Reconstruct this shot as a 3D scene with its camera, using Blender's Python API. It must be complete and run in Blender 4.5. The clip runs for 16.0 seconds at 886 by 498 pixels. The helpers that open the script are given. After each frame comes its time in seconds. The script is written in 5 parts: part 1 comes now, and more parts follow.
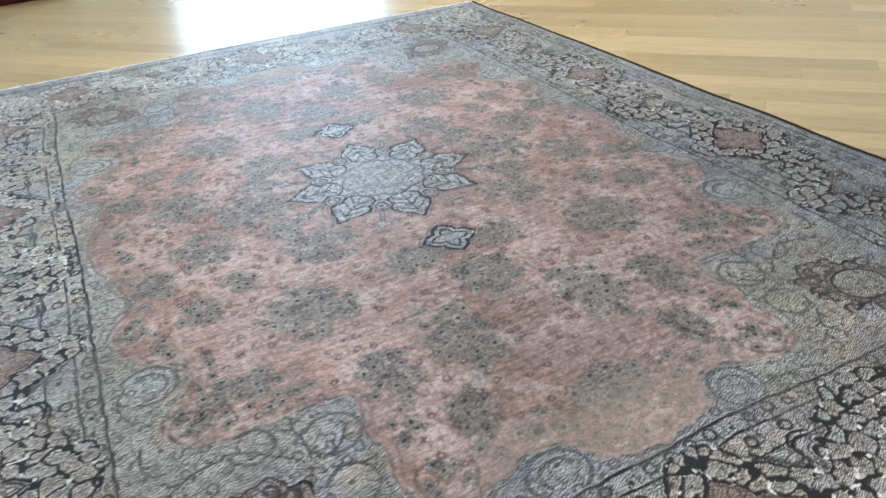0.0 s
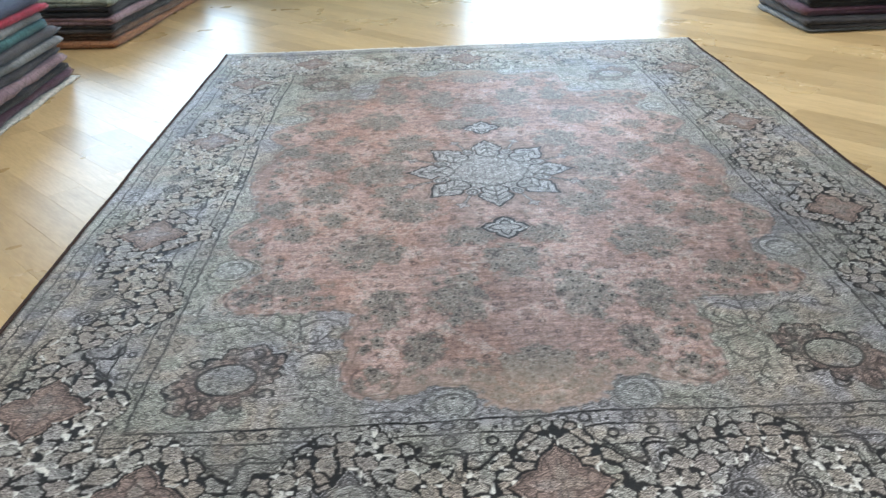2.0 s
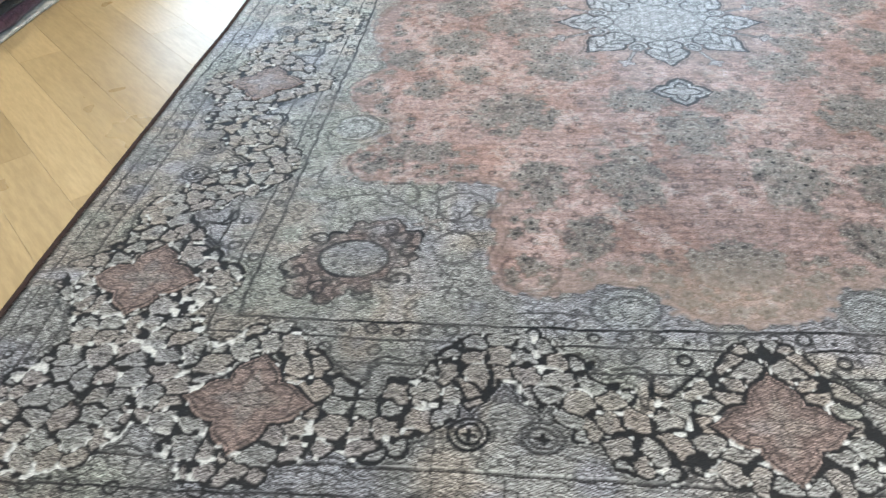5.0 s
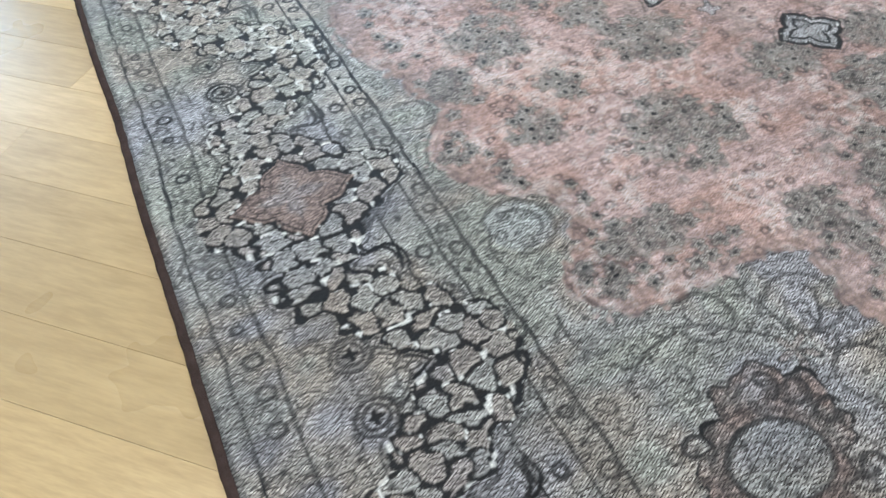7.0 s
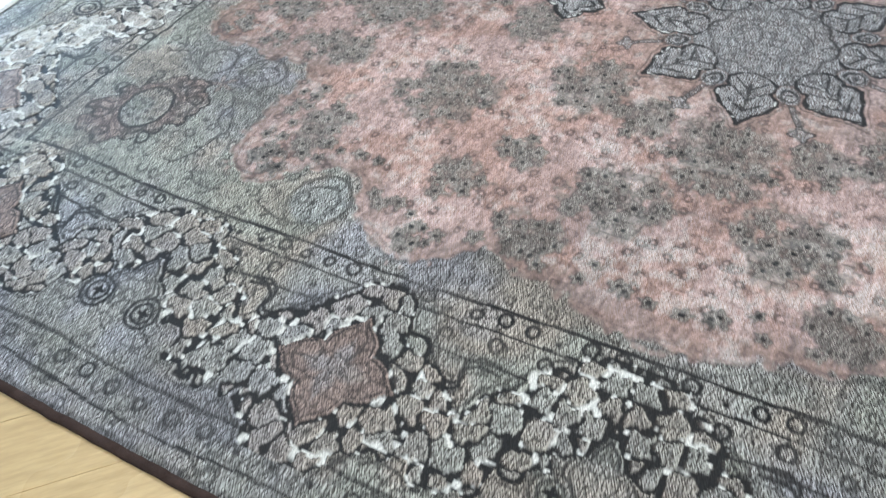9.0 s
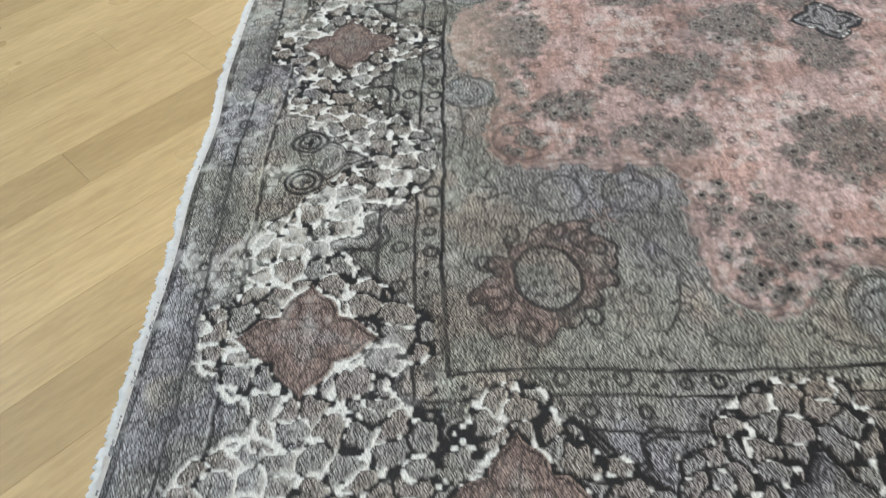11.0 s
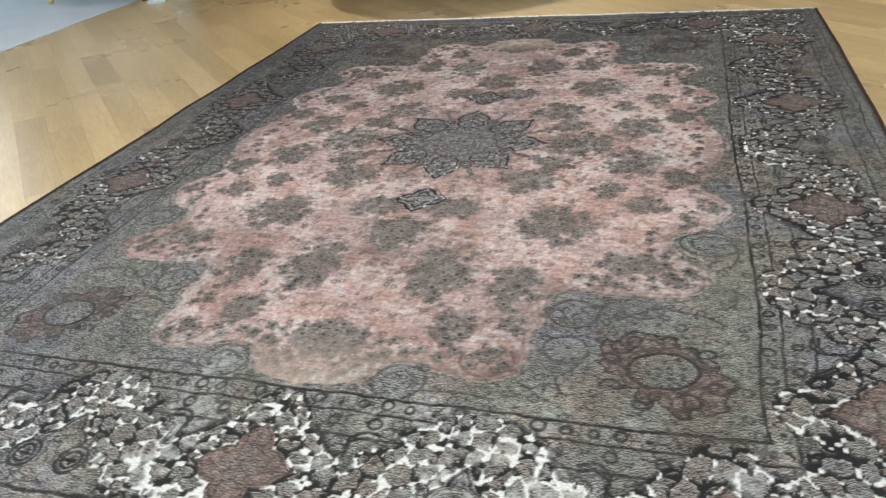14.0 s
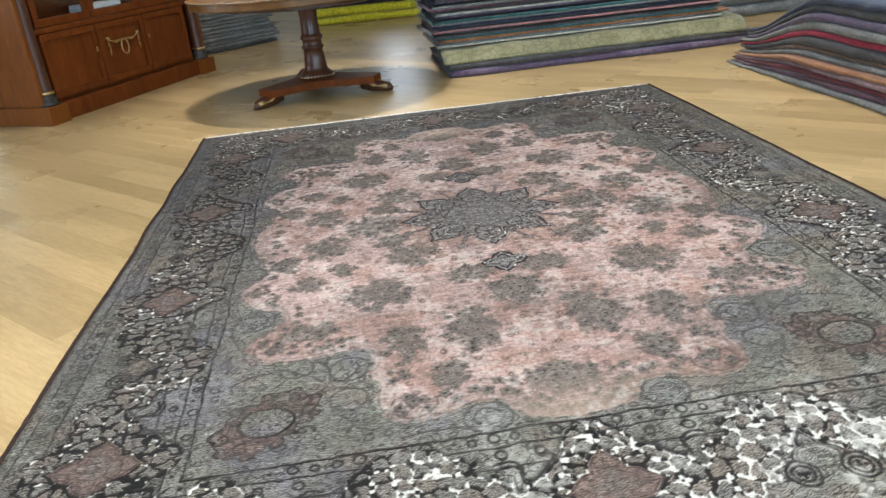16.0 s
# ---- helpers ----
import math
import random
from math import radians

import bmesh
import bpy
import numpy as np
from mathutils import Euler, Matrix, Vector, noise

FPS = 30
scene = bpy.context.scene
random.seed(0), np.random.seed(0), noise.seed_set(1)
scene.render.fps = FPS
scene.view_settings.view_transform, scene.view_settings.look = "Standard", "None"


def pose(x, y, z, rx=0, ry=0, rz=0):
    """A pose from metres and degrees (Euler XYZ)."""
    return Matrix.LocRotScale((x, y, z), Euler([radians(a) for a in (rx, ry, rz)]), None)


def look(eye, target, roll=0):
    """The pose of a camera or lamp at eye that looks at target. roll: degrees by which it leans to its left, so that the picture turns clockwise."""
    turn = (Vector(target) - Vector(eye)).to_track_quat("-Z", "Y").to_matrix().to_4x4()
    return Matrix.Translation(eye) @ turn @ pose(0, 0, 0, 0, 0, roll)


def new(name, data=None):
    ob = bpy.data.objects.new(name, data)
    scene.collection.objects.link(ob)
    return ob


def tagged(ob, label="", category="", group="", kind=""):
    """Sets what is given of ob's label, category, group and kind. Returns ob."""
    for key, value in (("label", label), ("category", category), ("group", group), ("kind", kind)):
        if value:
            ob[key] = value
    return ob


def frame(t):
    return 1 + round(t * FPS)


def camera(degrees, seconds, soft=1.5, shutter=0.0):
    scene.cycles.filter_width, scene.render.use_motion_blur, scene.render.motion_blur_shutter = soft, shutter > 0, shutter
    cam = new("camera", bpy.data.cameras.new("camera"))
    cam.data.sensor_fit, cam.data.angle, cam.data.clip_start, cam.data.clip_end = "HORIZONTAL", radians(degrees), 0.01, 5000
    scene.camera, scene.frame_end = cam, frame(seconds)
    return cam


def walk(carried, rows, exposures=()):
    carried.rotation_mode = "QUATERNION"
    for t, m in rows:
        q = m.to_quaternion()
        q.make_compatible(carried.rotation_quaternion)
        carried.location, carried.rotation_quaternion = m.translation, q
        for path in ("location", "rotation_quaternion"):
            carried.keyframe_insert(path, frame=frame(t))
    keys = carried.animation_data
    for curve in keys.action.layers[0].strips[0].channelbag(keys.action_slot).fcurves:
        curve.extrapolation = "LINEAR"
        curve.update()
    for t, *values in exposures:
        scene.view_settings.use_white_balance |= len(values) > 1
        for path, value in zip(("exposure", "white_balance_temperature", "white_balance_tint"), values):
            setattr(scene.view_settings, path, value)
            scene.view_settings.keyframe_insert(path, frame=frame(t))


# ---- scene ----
cam = camera(61.1, 16.0)
PATH = [
    (0, (-0.811, -2.301, 1.161), (-0.096, -0.751, 0.12), -4.2),
    (0.5, (-0.534, -2.278, 1.166), (0.184, -0.709, 0.156), -1.5),
    (1, (-0.36, -2.369, 1.198), (0.098, -0.71, 0.179), 0.3),
    (1.5, (-0.231, -2.679, 1.214), (-0.206, -0.937, 0.231), -3.0),
    (2, (-0.244, -2.891, 1.256), (-0.208, -1.149, 0.275), -1.8),
    (2.5, (-0.27, -3.047, 1.269), (-0.198, -1.339, 0.231), 1.2),
    (3, (-0.248, -3.086, 1.272), (-0.161, -1.411, 0.182), 1.6),
    (3.2, (-0.244, -3.091, 1.272), (-0.153, -1.42, 0.176), 1.6),
    (5.3, (-0.521, -2.424, 1.028), (-0.758, -0.939, -0.29), -4.2),
    (5.5, (-0.634, -2.326, 1.016), (-0.873, -0.881, -0.347), -4.5),
    (6, (-0.907, -2.102, 1.022), (-1.086, -0.767, -0.456), -7.2),
    (6.5, (-1.192, -1.813, 1.01), (-1.106, -0.541, -0.532), -7.3),
    (7, (-1.398, -1.562, 1.02), (-0.862, -0.351, -0.478), -3.0),
    (7.5, (-1.525, -1.302, 1.036), (-0.665, -0.281, -0.454), -3.2),
    (8, (-1.621, -0.888, 1.054), (-0.697, 0.022, -0.468), -6.2),
    (8.4, (-1.671, -0.554, 1.029), (-0.623, 0.25, -0.473), -3.6),
    (8.5, (-1.686, -0.491, 1.072), (-0.639, 0.323, -0.426), -5.5),
    (9, (-1.726, -0.12, 1.08), (-0.59, 0.589, -0.406), -6.0),
    (9.5, (-1.714, 0.334, 1.134), (-0.58, 1.035, -0.357), -7.5),
    (10, (-1.773, 0.77, 1.125), (-0.526, 1.345, -0.33), -3.8),
    (10.2, (-1.787, 0.893, 1.131), (-0.491, 1.39, -0.308), -3.3),
    (12.3, (-1.321, 2.102, 0.999), (-0.158, 1.366, -0.452), -7.5),
    (12.5, (-1.273, 2.174, 1.029), (-0.128, 1.287, -0.349), -8.1),
    (13, (-1.185, 2.386, 1.11), (-0.201, 1.068, -0.027), -6.9),
    (13.5, (-1.003, 2.516, 1.089), (-0.235, 0.984, 0.058), -6.2),
    (14, (-0.778, 2.626, 1.117), (-0.211, 0.986, 0.123), -6.3),
    (14.5, (-0.535, 2.848, 1.146), (-0.105, 1.136, 0.206), -5.4),
    (15, (-0.254, 2.946, 1.118), (0.054, 1.185, 0.219), -4.7),
    (15.5, (0.112, 2.93, 1.151), (0.238, 1.124, 0.302), -5.7),
    (16, (0.466, 2.943, 1.169), (0.302, 1.118, 0.367), -5.8),
]
# the phone's own exposure and white balance, drifting a little on the way
EXPOSURES = [(0, -0.15, 5950, 10), (3, -0.25, 6150, 10), (5.5, 0.06, 6050, 10), (8, 0.05, 5750, 8), (10, -0.28, 6120, 10), (12.5, -0.45, 6350, 11), (14, -0.2, 6350, 10), (16, 0.0, 6350, 10)]
walk(cam, [(t, look(e, g, r)) for t, e, g, r in PATH], EXPOSURES)


# ---- world and lights ----
world = bpy.data.worlds.new("daylight")
scene.world = world
world.use_nodes = True
wnt = world.node_tree
sky = wnt.nodes.new("ShaderNodeTexSky")
sky.sky_type = "NISHITA"
sky.sun_disc = False
sky.sun_elevation = radians(38)
sky.sun_rotation = radians(200)
wnt.links.new(sky.outputs[0], wnt.nodes["Background"].inputs[0])
wnt.nodes["Background"].inputs[1].default_value = 0.12


def area_lamp(name, m, sx, sy, watts, color):
    lamp = bpy.data.lights.new(name, "AREA")
    lamp.shape, lamp.size, lamp.size_y = "RECTANGLE", sx, sy
    lamp.energy, lamp.color = watts, color
    ob = new(name, lamp)
    ob.matrix_world = m
    return ob


CEIL = 4.8
DAY = (0.80, 0.90, 1.0)
WARM = (1.0, 0.965, 0.91)
# daylight in the window openings of the north wall and in the bright bay to the east
area_lamp("window_light", look((-4.1, 6.9, 2.35), (-4.1, 0, 1.8)), 3.2, 3.4, 265, (0.58, 0.80, 1.0))
area_lamp("window_light", look((1.6, 6.9, 2.35), (1.6, 0, 1.8)), 2.5, 3.4, 240, (0.58, 0.80, 1.0))
area_lamp("window_light", look((6.9, -2.4, 1.7), (4.5, -2.6, 0.6)), 3.4, 2.4, 80, (0.72, 0.87, 1.0))
area_lamp("window_light", look((-0.35, -10.9, 1.6), (-0.3, 0, 1.0)), 0.5, 2.4, 7, DAY)
# ceiling spot lamps: table pair and glint lamp inferred, other four added as fill
LAMPS = [(0.75, -3.01), (0.98, -3.22), (-2.0, -0.1), (3.91, 2.65), (0.3, 2.6), (1.9, 0.3), (-3.7, -2.2)]


def ceiling_lamp_light(x, y, watts, cone):
    lamp = bpy.data.lights.new("ceiling_lamp_light", "SPOT")
    lamp.energy, lamp.color = watts, WARM
    lamp.spot_size, lamp.spot_blend, lamp.shadow_soft_size = radians(cone), 0.6, 0.03
    ob = new("ceiling_lamp_light", lamp)
    ob.location = (x, y, CEIL - 0.09)


for n, (lx, ly) in enumerate(LAMPS):
    ceiling_lamp_light(lx, ly, *((560, 44) if n == 0 else (240, 104) if n == 1 else (470, 82)))

# ---- materials ----


def nodes_of(name):
    mat = bpy.data.materials.new(name)
    mat.use_nodes = True
    nt = mat.node_tree
    return mat, nt, nt.nodes["Principled BSDF"]


def add(nt, kind, **values):
    n = nt.nodes.new(kind)
    for key, value in values.items():
        n.inputs[key.replace("_", " ")].default_value = value
    return n


def noise_node(nt, vec, scale, detail=4.0, rough=0.55):
    n = add(nt, "ShaderNodeTexNoise", Scale=scale, Detail=detail, Roughness=rough)
    nt.links.new(vec, n.inputs["Vector"])
    return n


def mix_rgb(nt, fac, a, b, blend="MIX"):
    n = nt.nodes.new("ShaderNodeMix")
    n.data_type, n.blend_type = "RGBA", blend
    for sock, val in ((n.inputs[0], fac), (n.inputs[6], a), (n.inputs[7], b)):
        if isinstance(val, (int, float)):
            sock.default_value = val
        elif isinstance(val, (tuple, list)):
            sock.default_value = (*val[:3], 1)
        else:
            nt.links.new(val, sock)
    return n.outputs[2]


def ramp(nt, fac, stops):
    n = nt.nodes.new("ShaderNodeValToRGB")
    nt.links.new(fac, n.inputs[0])
    els = n.color_ramp.elements
    while len(els) < len(stops):
        els.new(0.5)
    for e, (p, c) in zip(els, stops):
        e.position, e.color = p, (*c, 1)
    return n.outputs[0]


def scaled(nt, vec, s):
    n = nt.nodes.new("ShaderNodeMapping")
    n.inputs["Scale"].default_value = s
    nt.links.new(vec, n.inputs["Vector"])
    return n.outputs[0]


def bump(nt, bsdf, height, strength, dist):
    n = add(nt, "ShaderNodeBump", Strength=strength, Distance=dist)
    nt.links.new(height, n.inputs["Height"])
    nt.links.new(n.outputs[0], bsdf.inputs["Normal"])


def obj_coord(nt):
    return nt.nodes.new("ShaderNodeTexCoord").outputs["Object"]


def geo_pos(nt):
    return nt.nodes.new("ShaderNodeNewGeometry").outputs["Position"]


def wood_mat(name, dark, light, rough, stretch=(1.0, 14.0, 14.0), scale=2.2, coat=0.0, per_piece=True, spread=0.5):
    """Wood whose grain runs along the local x axis; each piece gets a tone of its own."""
    mat, nt, b = nodes_of(name)
    info = nt.nodes.new("ShaderNodeObjectInfo")
    isl = nt.nodes.new("ShaderNodeNewGeometry")
    pick = nt.nodes.new("ShaderNodeMath")
    pick.operation = "ADD"
    nt.links.new(info.outputs["Random"], pick.inputs[0])
    nt.links.new(isl.outputs["Random Per Island"], pick.inputs[1])
    fr = nt.nodes.new("ShaderNodeMath")
    fr.operation = "FRACT"
    nt.links.new(pick.outputs[0], fr.inputs[0])
    shift = nt.nodes.new("ShaderNodeVectorMath")
    shift.operation = "MULTIPLY_ADD"
    shift.inputs[1].default_value = (37.0, 21.0, 11.0)
    nt.links.new(fr.outputs[0], shift.inputs[0])
    nt.links.new(obj_coord(nt), shift.inputs[2])
    v = scaled(nt, shift.outputs[0], stretch)
    grain = noise_node(nt, v, scale, 7, 0.62)
    fine = noise_node(nt, v, scale * 7, 3, 0.7)
    base = ramp(nt, grain.outputs["Fac"], [(0.28, dark), (0.72, light)])
    base = mix_rgb(nt, 0.35, base, ramp(nt, fine.outputs["Fac"], [(0.35, tuple(c * 0.78 for c in dark)), (0.65, light)]))
    if per_piece:
        tone = ramp(nt, fr.outputs[0], [(0.0, (1 - spread, 1 - spread * 1.1, 1 - spread * 1.25)), (0.4, (0.92, 0.91, 0.9)), (1.0, (1.13, 1.13, 1.15))])
        base = mix_rgb(nt, 1.0, base, tone, "MULTIPLY")
    nt.links.new(base, b.inputs["Base Color"])
    wear = noise_node(nt, geo_pos(nt), 1.6, 4)
    rr = nt.nodes.new("ShaderNodeMapRange")
    rr.inputs["To Min"].default_value, rr.inputs["To Max"].default_value = rough * 0.8, rough * 1.25
    nt.links.new(wear.outputs["Fac"], rr.inputs[0])
    nt.links.new(rr.outputs[0], b.inputs["Roughness"])
    b.inputs["Coat Weight"].default_value = coat
    b.inputs["Coat Roughness"].default_value = 0.06
    bump(nt, b, fine.outputs["Fac"], 0.08, 0.002)
    return mat


def plain_mat(name, color, rough, metal=0.0, vary=0.12, scale=9.0, bumpy=0.1, spec=0.5, sheen=0.0):
    mat, nt, b = nodes_of(name)
    p = geo_pos(nt)
    big, fine = noise_node(nt, p, scale, 5), noise_node(nt, p, scale * 14, 3)
    lo, hi = tuple(c * (1 - vary) for c in color), tuple(min(1, c * (1 + vary)) for c in color)
    base = ramp(nt, big.outputs["Fac"], [(0.3, lo), (0.7, hi)])
    base = mix_rgb(nt, 0.3, base, ramp(nt, fine.outputs["Fac"], [(0.35, lo), (0.65, hi)]))
    nt.links.new(base, b.inputs["Base Color"])
    b.inputs["Roughness"].default_value, b.inputs["Metallic"].default_value = rough, metal
    b.inputs["Specular IOR Level"].default_value = spec
    b.inputs["Sheen Weight"].default_value = sheen
    bump(nt, b, fine.outputs["Fac"], bumpy, 0.004)
    return mat


def textile_mat(name, color, second, scale=16.0, mixing=0.5):
    """Worn pile of a folded rug: two tones in blotches, dark motif specks and a fine knot grain."""
    mat, nt, b = nodes_of(name)
    p = obj_coord(nt)
    blot = noise_node(nt, p, scale * 0.35, 5, 0.65)
    vor = nt.nodes.new("ShaderNodeTexVoronoi")
    vor.feature = "DISTANCE_TO_EDGE"
    vor.inputs["Scale"].default_value = scale
    nt.links.new(p, vor.inputs["Vector"])
    lines = ramp(nt, vor.outputs["Distance"], [(0.02, (0, 0, 0)), (0.09, (1, 1, 1))])
    base = ramp(nt, blot.outputs["Fac"], [(0.40, color), (0.62, second)])
    base = mix_rgb(nt, mixing, base, mix_rgb(nt, 1.0, base, lines, "MULTIPLY"))
    knots = noise_node(nt, p, 260, 2, 0.6)
    base = mix_rgb(nt, 0.35, base, ramp(nt, knots.outputs["Fac"], [(0.3, tuple(c * 0.45 for c in color)), (0.75, tuple(min(1, c * 1.7) for c in second))]))
    nt.links.new(base, b.inputs["Base Color"])
    b.inputs["Roughness"].default_value = 0.95
    b.inputs["Specular IOR Level"].default_value = 0.12
    b.inputs["Sheen Weight"].default_value = 0.25
    bump(nt, b, knots.outputs["Fac"], 0.6, 0.004)
    return mat


FLOOR = wood_mat("oak_floor", (0.395, 0.272, 0.124), (0.550, 0.402, 0.200), 0.28, stretch=(1.0, 7.0, 7.0), scale=1.8, spread=0.22)
GAP = plain_mat("floor_joint", (0.34, 0.24, 0.13), 0.7)
MAHOGANY = wood_mat("mahogany", (0.085, 0.018, 0.003), (0.235, 0.058, 0.009), 0.48, stretch=(8, 8, 1.2), scale=1.6, coat=0.0, per_piece=False)
MAHOGANY_SIDE = wood_mat("mahogany_side", (0.15, 0.040, 0.006), (0.28, 0.088, 0.014), 0.52, stretch=(5, 5, 1.0), scale=1.4, coat=0.0, per_piece=False)
DARKWOOD = wood_mat("dark_wood", (0.045, 0.015, 0.008), (0.12, 0.042, 0.020), 0.34, stretch=(6, 6, 1.4), scale=2.0, coat=0.2, per_piece=False)
TOPWOOD = wood_mat("walnut_veneer", (0.085, 0.031, 0.004), (0.23, 0.096, 0.012), 0.34, stretch=(2.0, 12.0, 4.0), scale=2.2, coat=0.25, per_piece=False)
BURR = wood_mat("burr_veneer", (0.15, 0.050, 0.005), (0.40, 0.170, 0.018), 0.30, stretch=(2.2, 5.0, 3.0), scale=5.0, coat=0.35, per_piece=False)
INLAY = plain_mat("satinwood_inlay", (0.60, 0.27, 0.018), 0.28, vary=0.15, scale=30)
BRASS = plain_mat("brass", (0.72, 0.52, 0.24), 0.28, metal=1.0, vary=0.15, scale=40)
GILT = plain_mat("gilt", (0.66, 0.47, 0.20), 0.38, metal=0.9, vary=0.2, scale=40)
WHITE_WALL = plain_mat("white_plaster", (0.74, 0.72, 0.68), 0.9, vary=0.04, scale=1.2)
for m_ in (MAHOGANY, MAHOGANY_SIDE):
    m_.node_tree.nodes["Principled BSDF"].inputs["Specular IOR Level"].default_value = 0.18
CEILING = plain_mat("ceiling_paint", (0.78, 0.77, 0.74), 0.9, vary=0.03, scale=1.0)
TILE = plain_mat("pale_stone_tile", (0.66, 0.68, 0.70), 0.18, vary=0.06, scale=3.0)
PALEBLUE = plain_mat("pale_blue_lacquer", (0.50, 0.60, 0.66), 0.4, vary=0.1, scale=6.0)
WHITEPLASTIC = plain_mat("white_plastic", (0.80, 0.80, 0.79), 0.4, vary=0.03)
PAPER = plain_mat("white_paper", (0.78, 0.77, 0.73), 0.9, vary=0.05)
IRON = plain_mat("dark_metal", (0.05, 0.042, 0.036), 0.5, metal=0.3)
GLOW, _gnt, _gb = nodes_of("lamp_lens")
_gb.inputs["Emission Color"].default_value = (1.0, 0.9, 0.76, 1)
_gb.inputs["Emission Strength"].default_value = 90.0
GLASS, _gnt, _gb = nodes_of("window_glass")
_gb.inputs["Transmission Weight"].default_value = 1.0
_gb.inputs["Roughness"].default_value = 0.02
_gb.inputs["IOR"].default_value = 1.45


# ---- mesh helpers ----
def obj(name, bm, mat, parent=None, label="", smooth=False):
    me = bpy.data.meshes.new(name)
    bm.normal_update()
    bm.to_mesh(me)
    bm.free()
    if mat is not None:
        me.materials.append(mat)
    if smooth:
        for p in me.polygons:
            p.use_smooth = True
    ob = new(name, me)
    if parent is not None:
        ob.parent = parent
    if label:
        ob["label"] = label
    return ob


def part(name, bm, mat, parent, label="", smooth=False):
    return obj(name, bm, mat, parent, label, smooth)


def thing(name, m, label, category, group=""):
    e = new(name)
    e.matrix_world = m
    return tagged(e, label, category, group)


def box(bm, x0, x1, y0, y1, z0, z1, bevel=0.0, seg=2):
    r = bmesh.ops.create_cube(bm, size=1)
    vs = r["verts"]
    for v in vs:
        v.co = Vector(((x0 + x1) / 2 + v.co.x * (x1 - x0), (y0 + y1) / 2 + v.co.y * (y1 - y0), (z0 + z1) / 2 + v.co.z * (z1 - z0)))
    if bevel:
        es = list({e for v in vs for e in v.link_edges})
        bmesh.ops.bevel(bm, geom=es, offset=bevel, segments=seg, affect="EDGES", profile=0.6)
    return bm


def boxed(*args, **kw):
    return box(bmesh.new(), *args, **kw)


def lathe(profile, n=32, bm=None, cx=0.0, cy=0.0):
    """A turned solid from (radius, height) pairs."""
    bm = bm or bmesh.new()
    rings = []
    for r, z in profile:
        rings.append([bm.verts.new((cx + r * math.cos(2 * math.pi * i / n), cy + r * math.sin(2 * math.pi * i / n), z)) for i in range(n)])
    for a, b in zip(rings, rings[1:]):
        for i in range(n):
            bm.faces.new((a[i], a[(i + 1) % n], b[(i + 1) % n], b[i]))
    bm.faces.new(list(reversed(rings[0])))
    bm.faces.new(rings[-1])
    return bm


def tube(points, radii, n=10, bm=None, flat=1.0):
    """A round bar that follows points; radii one a point."""
    bm = bm or bmesh.new()
    pts = [Vector(p) for p in points]
    rings = []
    for i, p in enumerate(pts):
        d = (pts[min(i + 1, len(pts) - 1)] - pts[max(i - 1, 0)]).normalized()
        side = d.cross(Vector((0, 0, 1)))
        side = side.normalized() if side.length > 1e-4 else Vector((1, 0, 0))
        up = side.cross(d).normalized()
        rings.append([bm.verts.new(p + radii[i] * (math.cos(2 * math.pi * k / n) * side + flat * math.sin(2 * math.pi * k / n) * up)) for k in range(n)])
    for a, b in zip(rings, rings[1:]):
        for k in range(n):
            bm.faces.new((a[k], a[(k + 1) % n], b[(k + 1) % n], b[k]))
    bm.faces.new(list(reversed(rings[0])))
    bm.faces.new(rings[-1])
    return bm


def slab(outline, z0, z1, bm=None):
    """A flat plate with the given outline, seen from above."""
    bm = bm or bmesh.new()
    lo = [bm.verts.new((x, y, z0)) for x, y in outline]
    hi = [bm.verts.new((x, y, z1)) for x, y in outline]
    n = len(lo)
    for i in range(n):
        bm.faces.new((lo[i], lo[(i + 1) % n], hi[(i + 1) % n], hi[i]))
    bm.faces.new(hi)
    bm.faces.new(list(reversed(lo)))
    bmesh.ops.recalc_face_normals(bm, faces=bm.faces)
    return bm


# ---- the setting ----
def structure(name, bm, mat, label, parent=None):
    ob = obj(name, bm, mat, parent)
    return tagged(ob, label, "", "", "structure")


XW, XE, YS, YN = -7.4, 7.0, -11.0, 7.0
floor = structure("floor", boxed(XW, 3.70, YS, YN, -0.08, -0.012), GAP, "pale oak strip floor laid diagonally, satin varnish")
floor["category"] = "floor"
structure("tile_floor", boxed(3.704, XE, YS, YN, -0.08, 0.003), TILE, "pale glossy stone floor of the bright bay")
structure("ceiling", boxed(XW - 0.15, XE + 0.15, YS - 0.15, YN + 0.15, CEIL, CEIL + 0.12), CEILING, "plain white painted ceiling")


def wall_with_openings(name, along, fixed, a0, a1, openings, label):
    """A wall 0.15 thick; along is 'x' or 'y'; openings are (from, to, sill, head)."""
    bm = bmesh.new()
    f0, f1 = fixed

    def put(p, q, z0, z1):
        if q - p > 0.001 and z1 - z0 > 0.001:
            if along == "x":
                box(bm, p, q, f0, f1, z0, z1)
            else:
                box(bm, f0, f1, p, q, z0, z1)

    at = a0
    for o0, o1, s, h in openings:
        put(at, o0, 0, CEIL)
        put(o0, o1, 0, s)
        put(o0, o1, h, CEIL)
        at = o1
    put(at, a1, 0, CEIL)
    return structure(name, bm, WHITE_WALL, label)


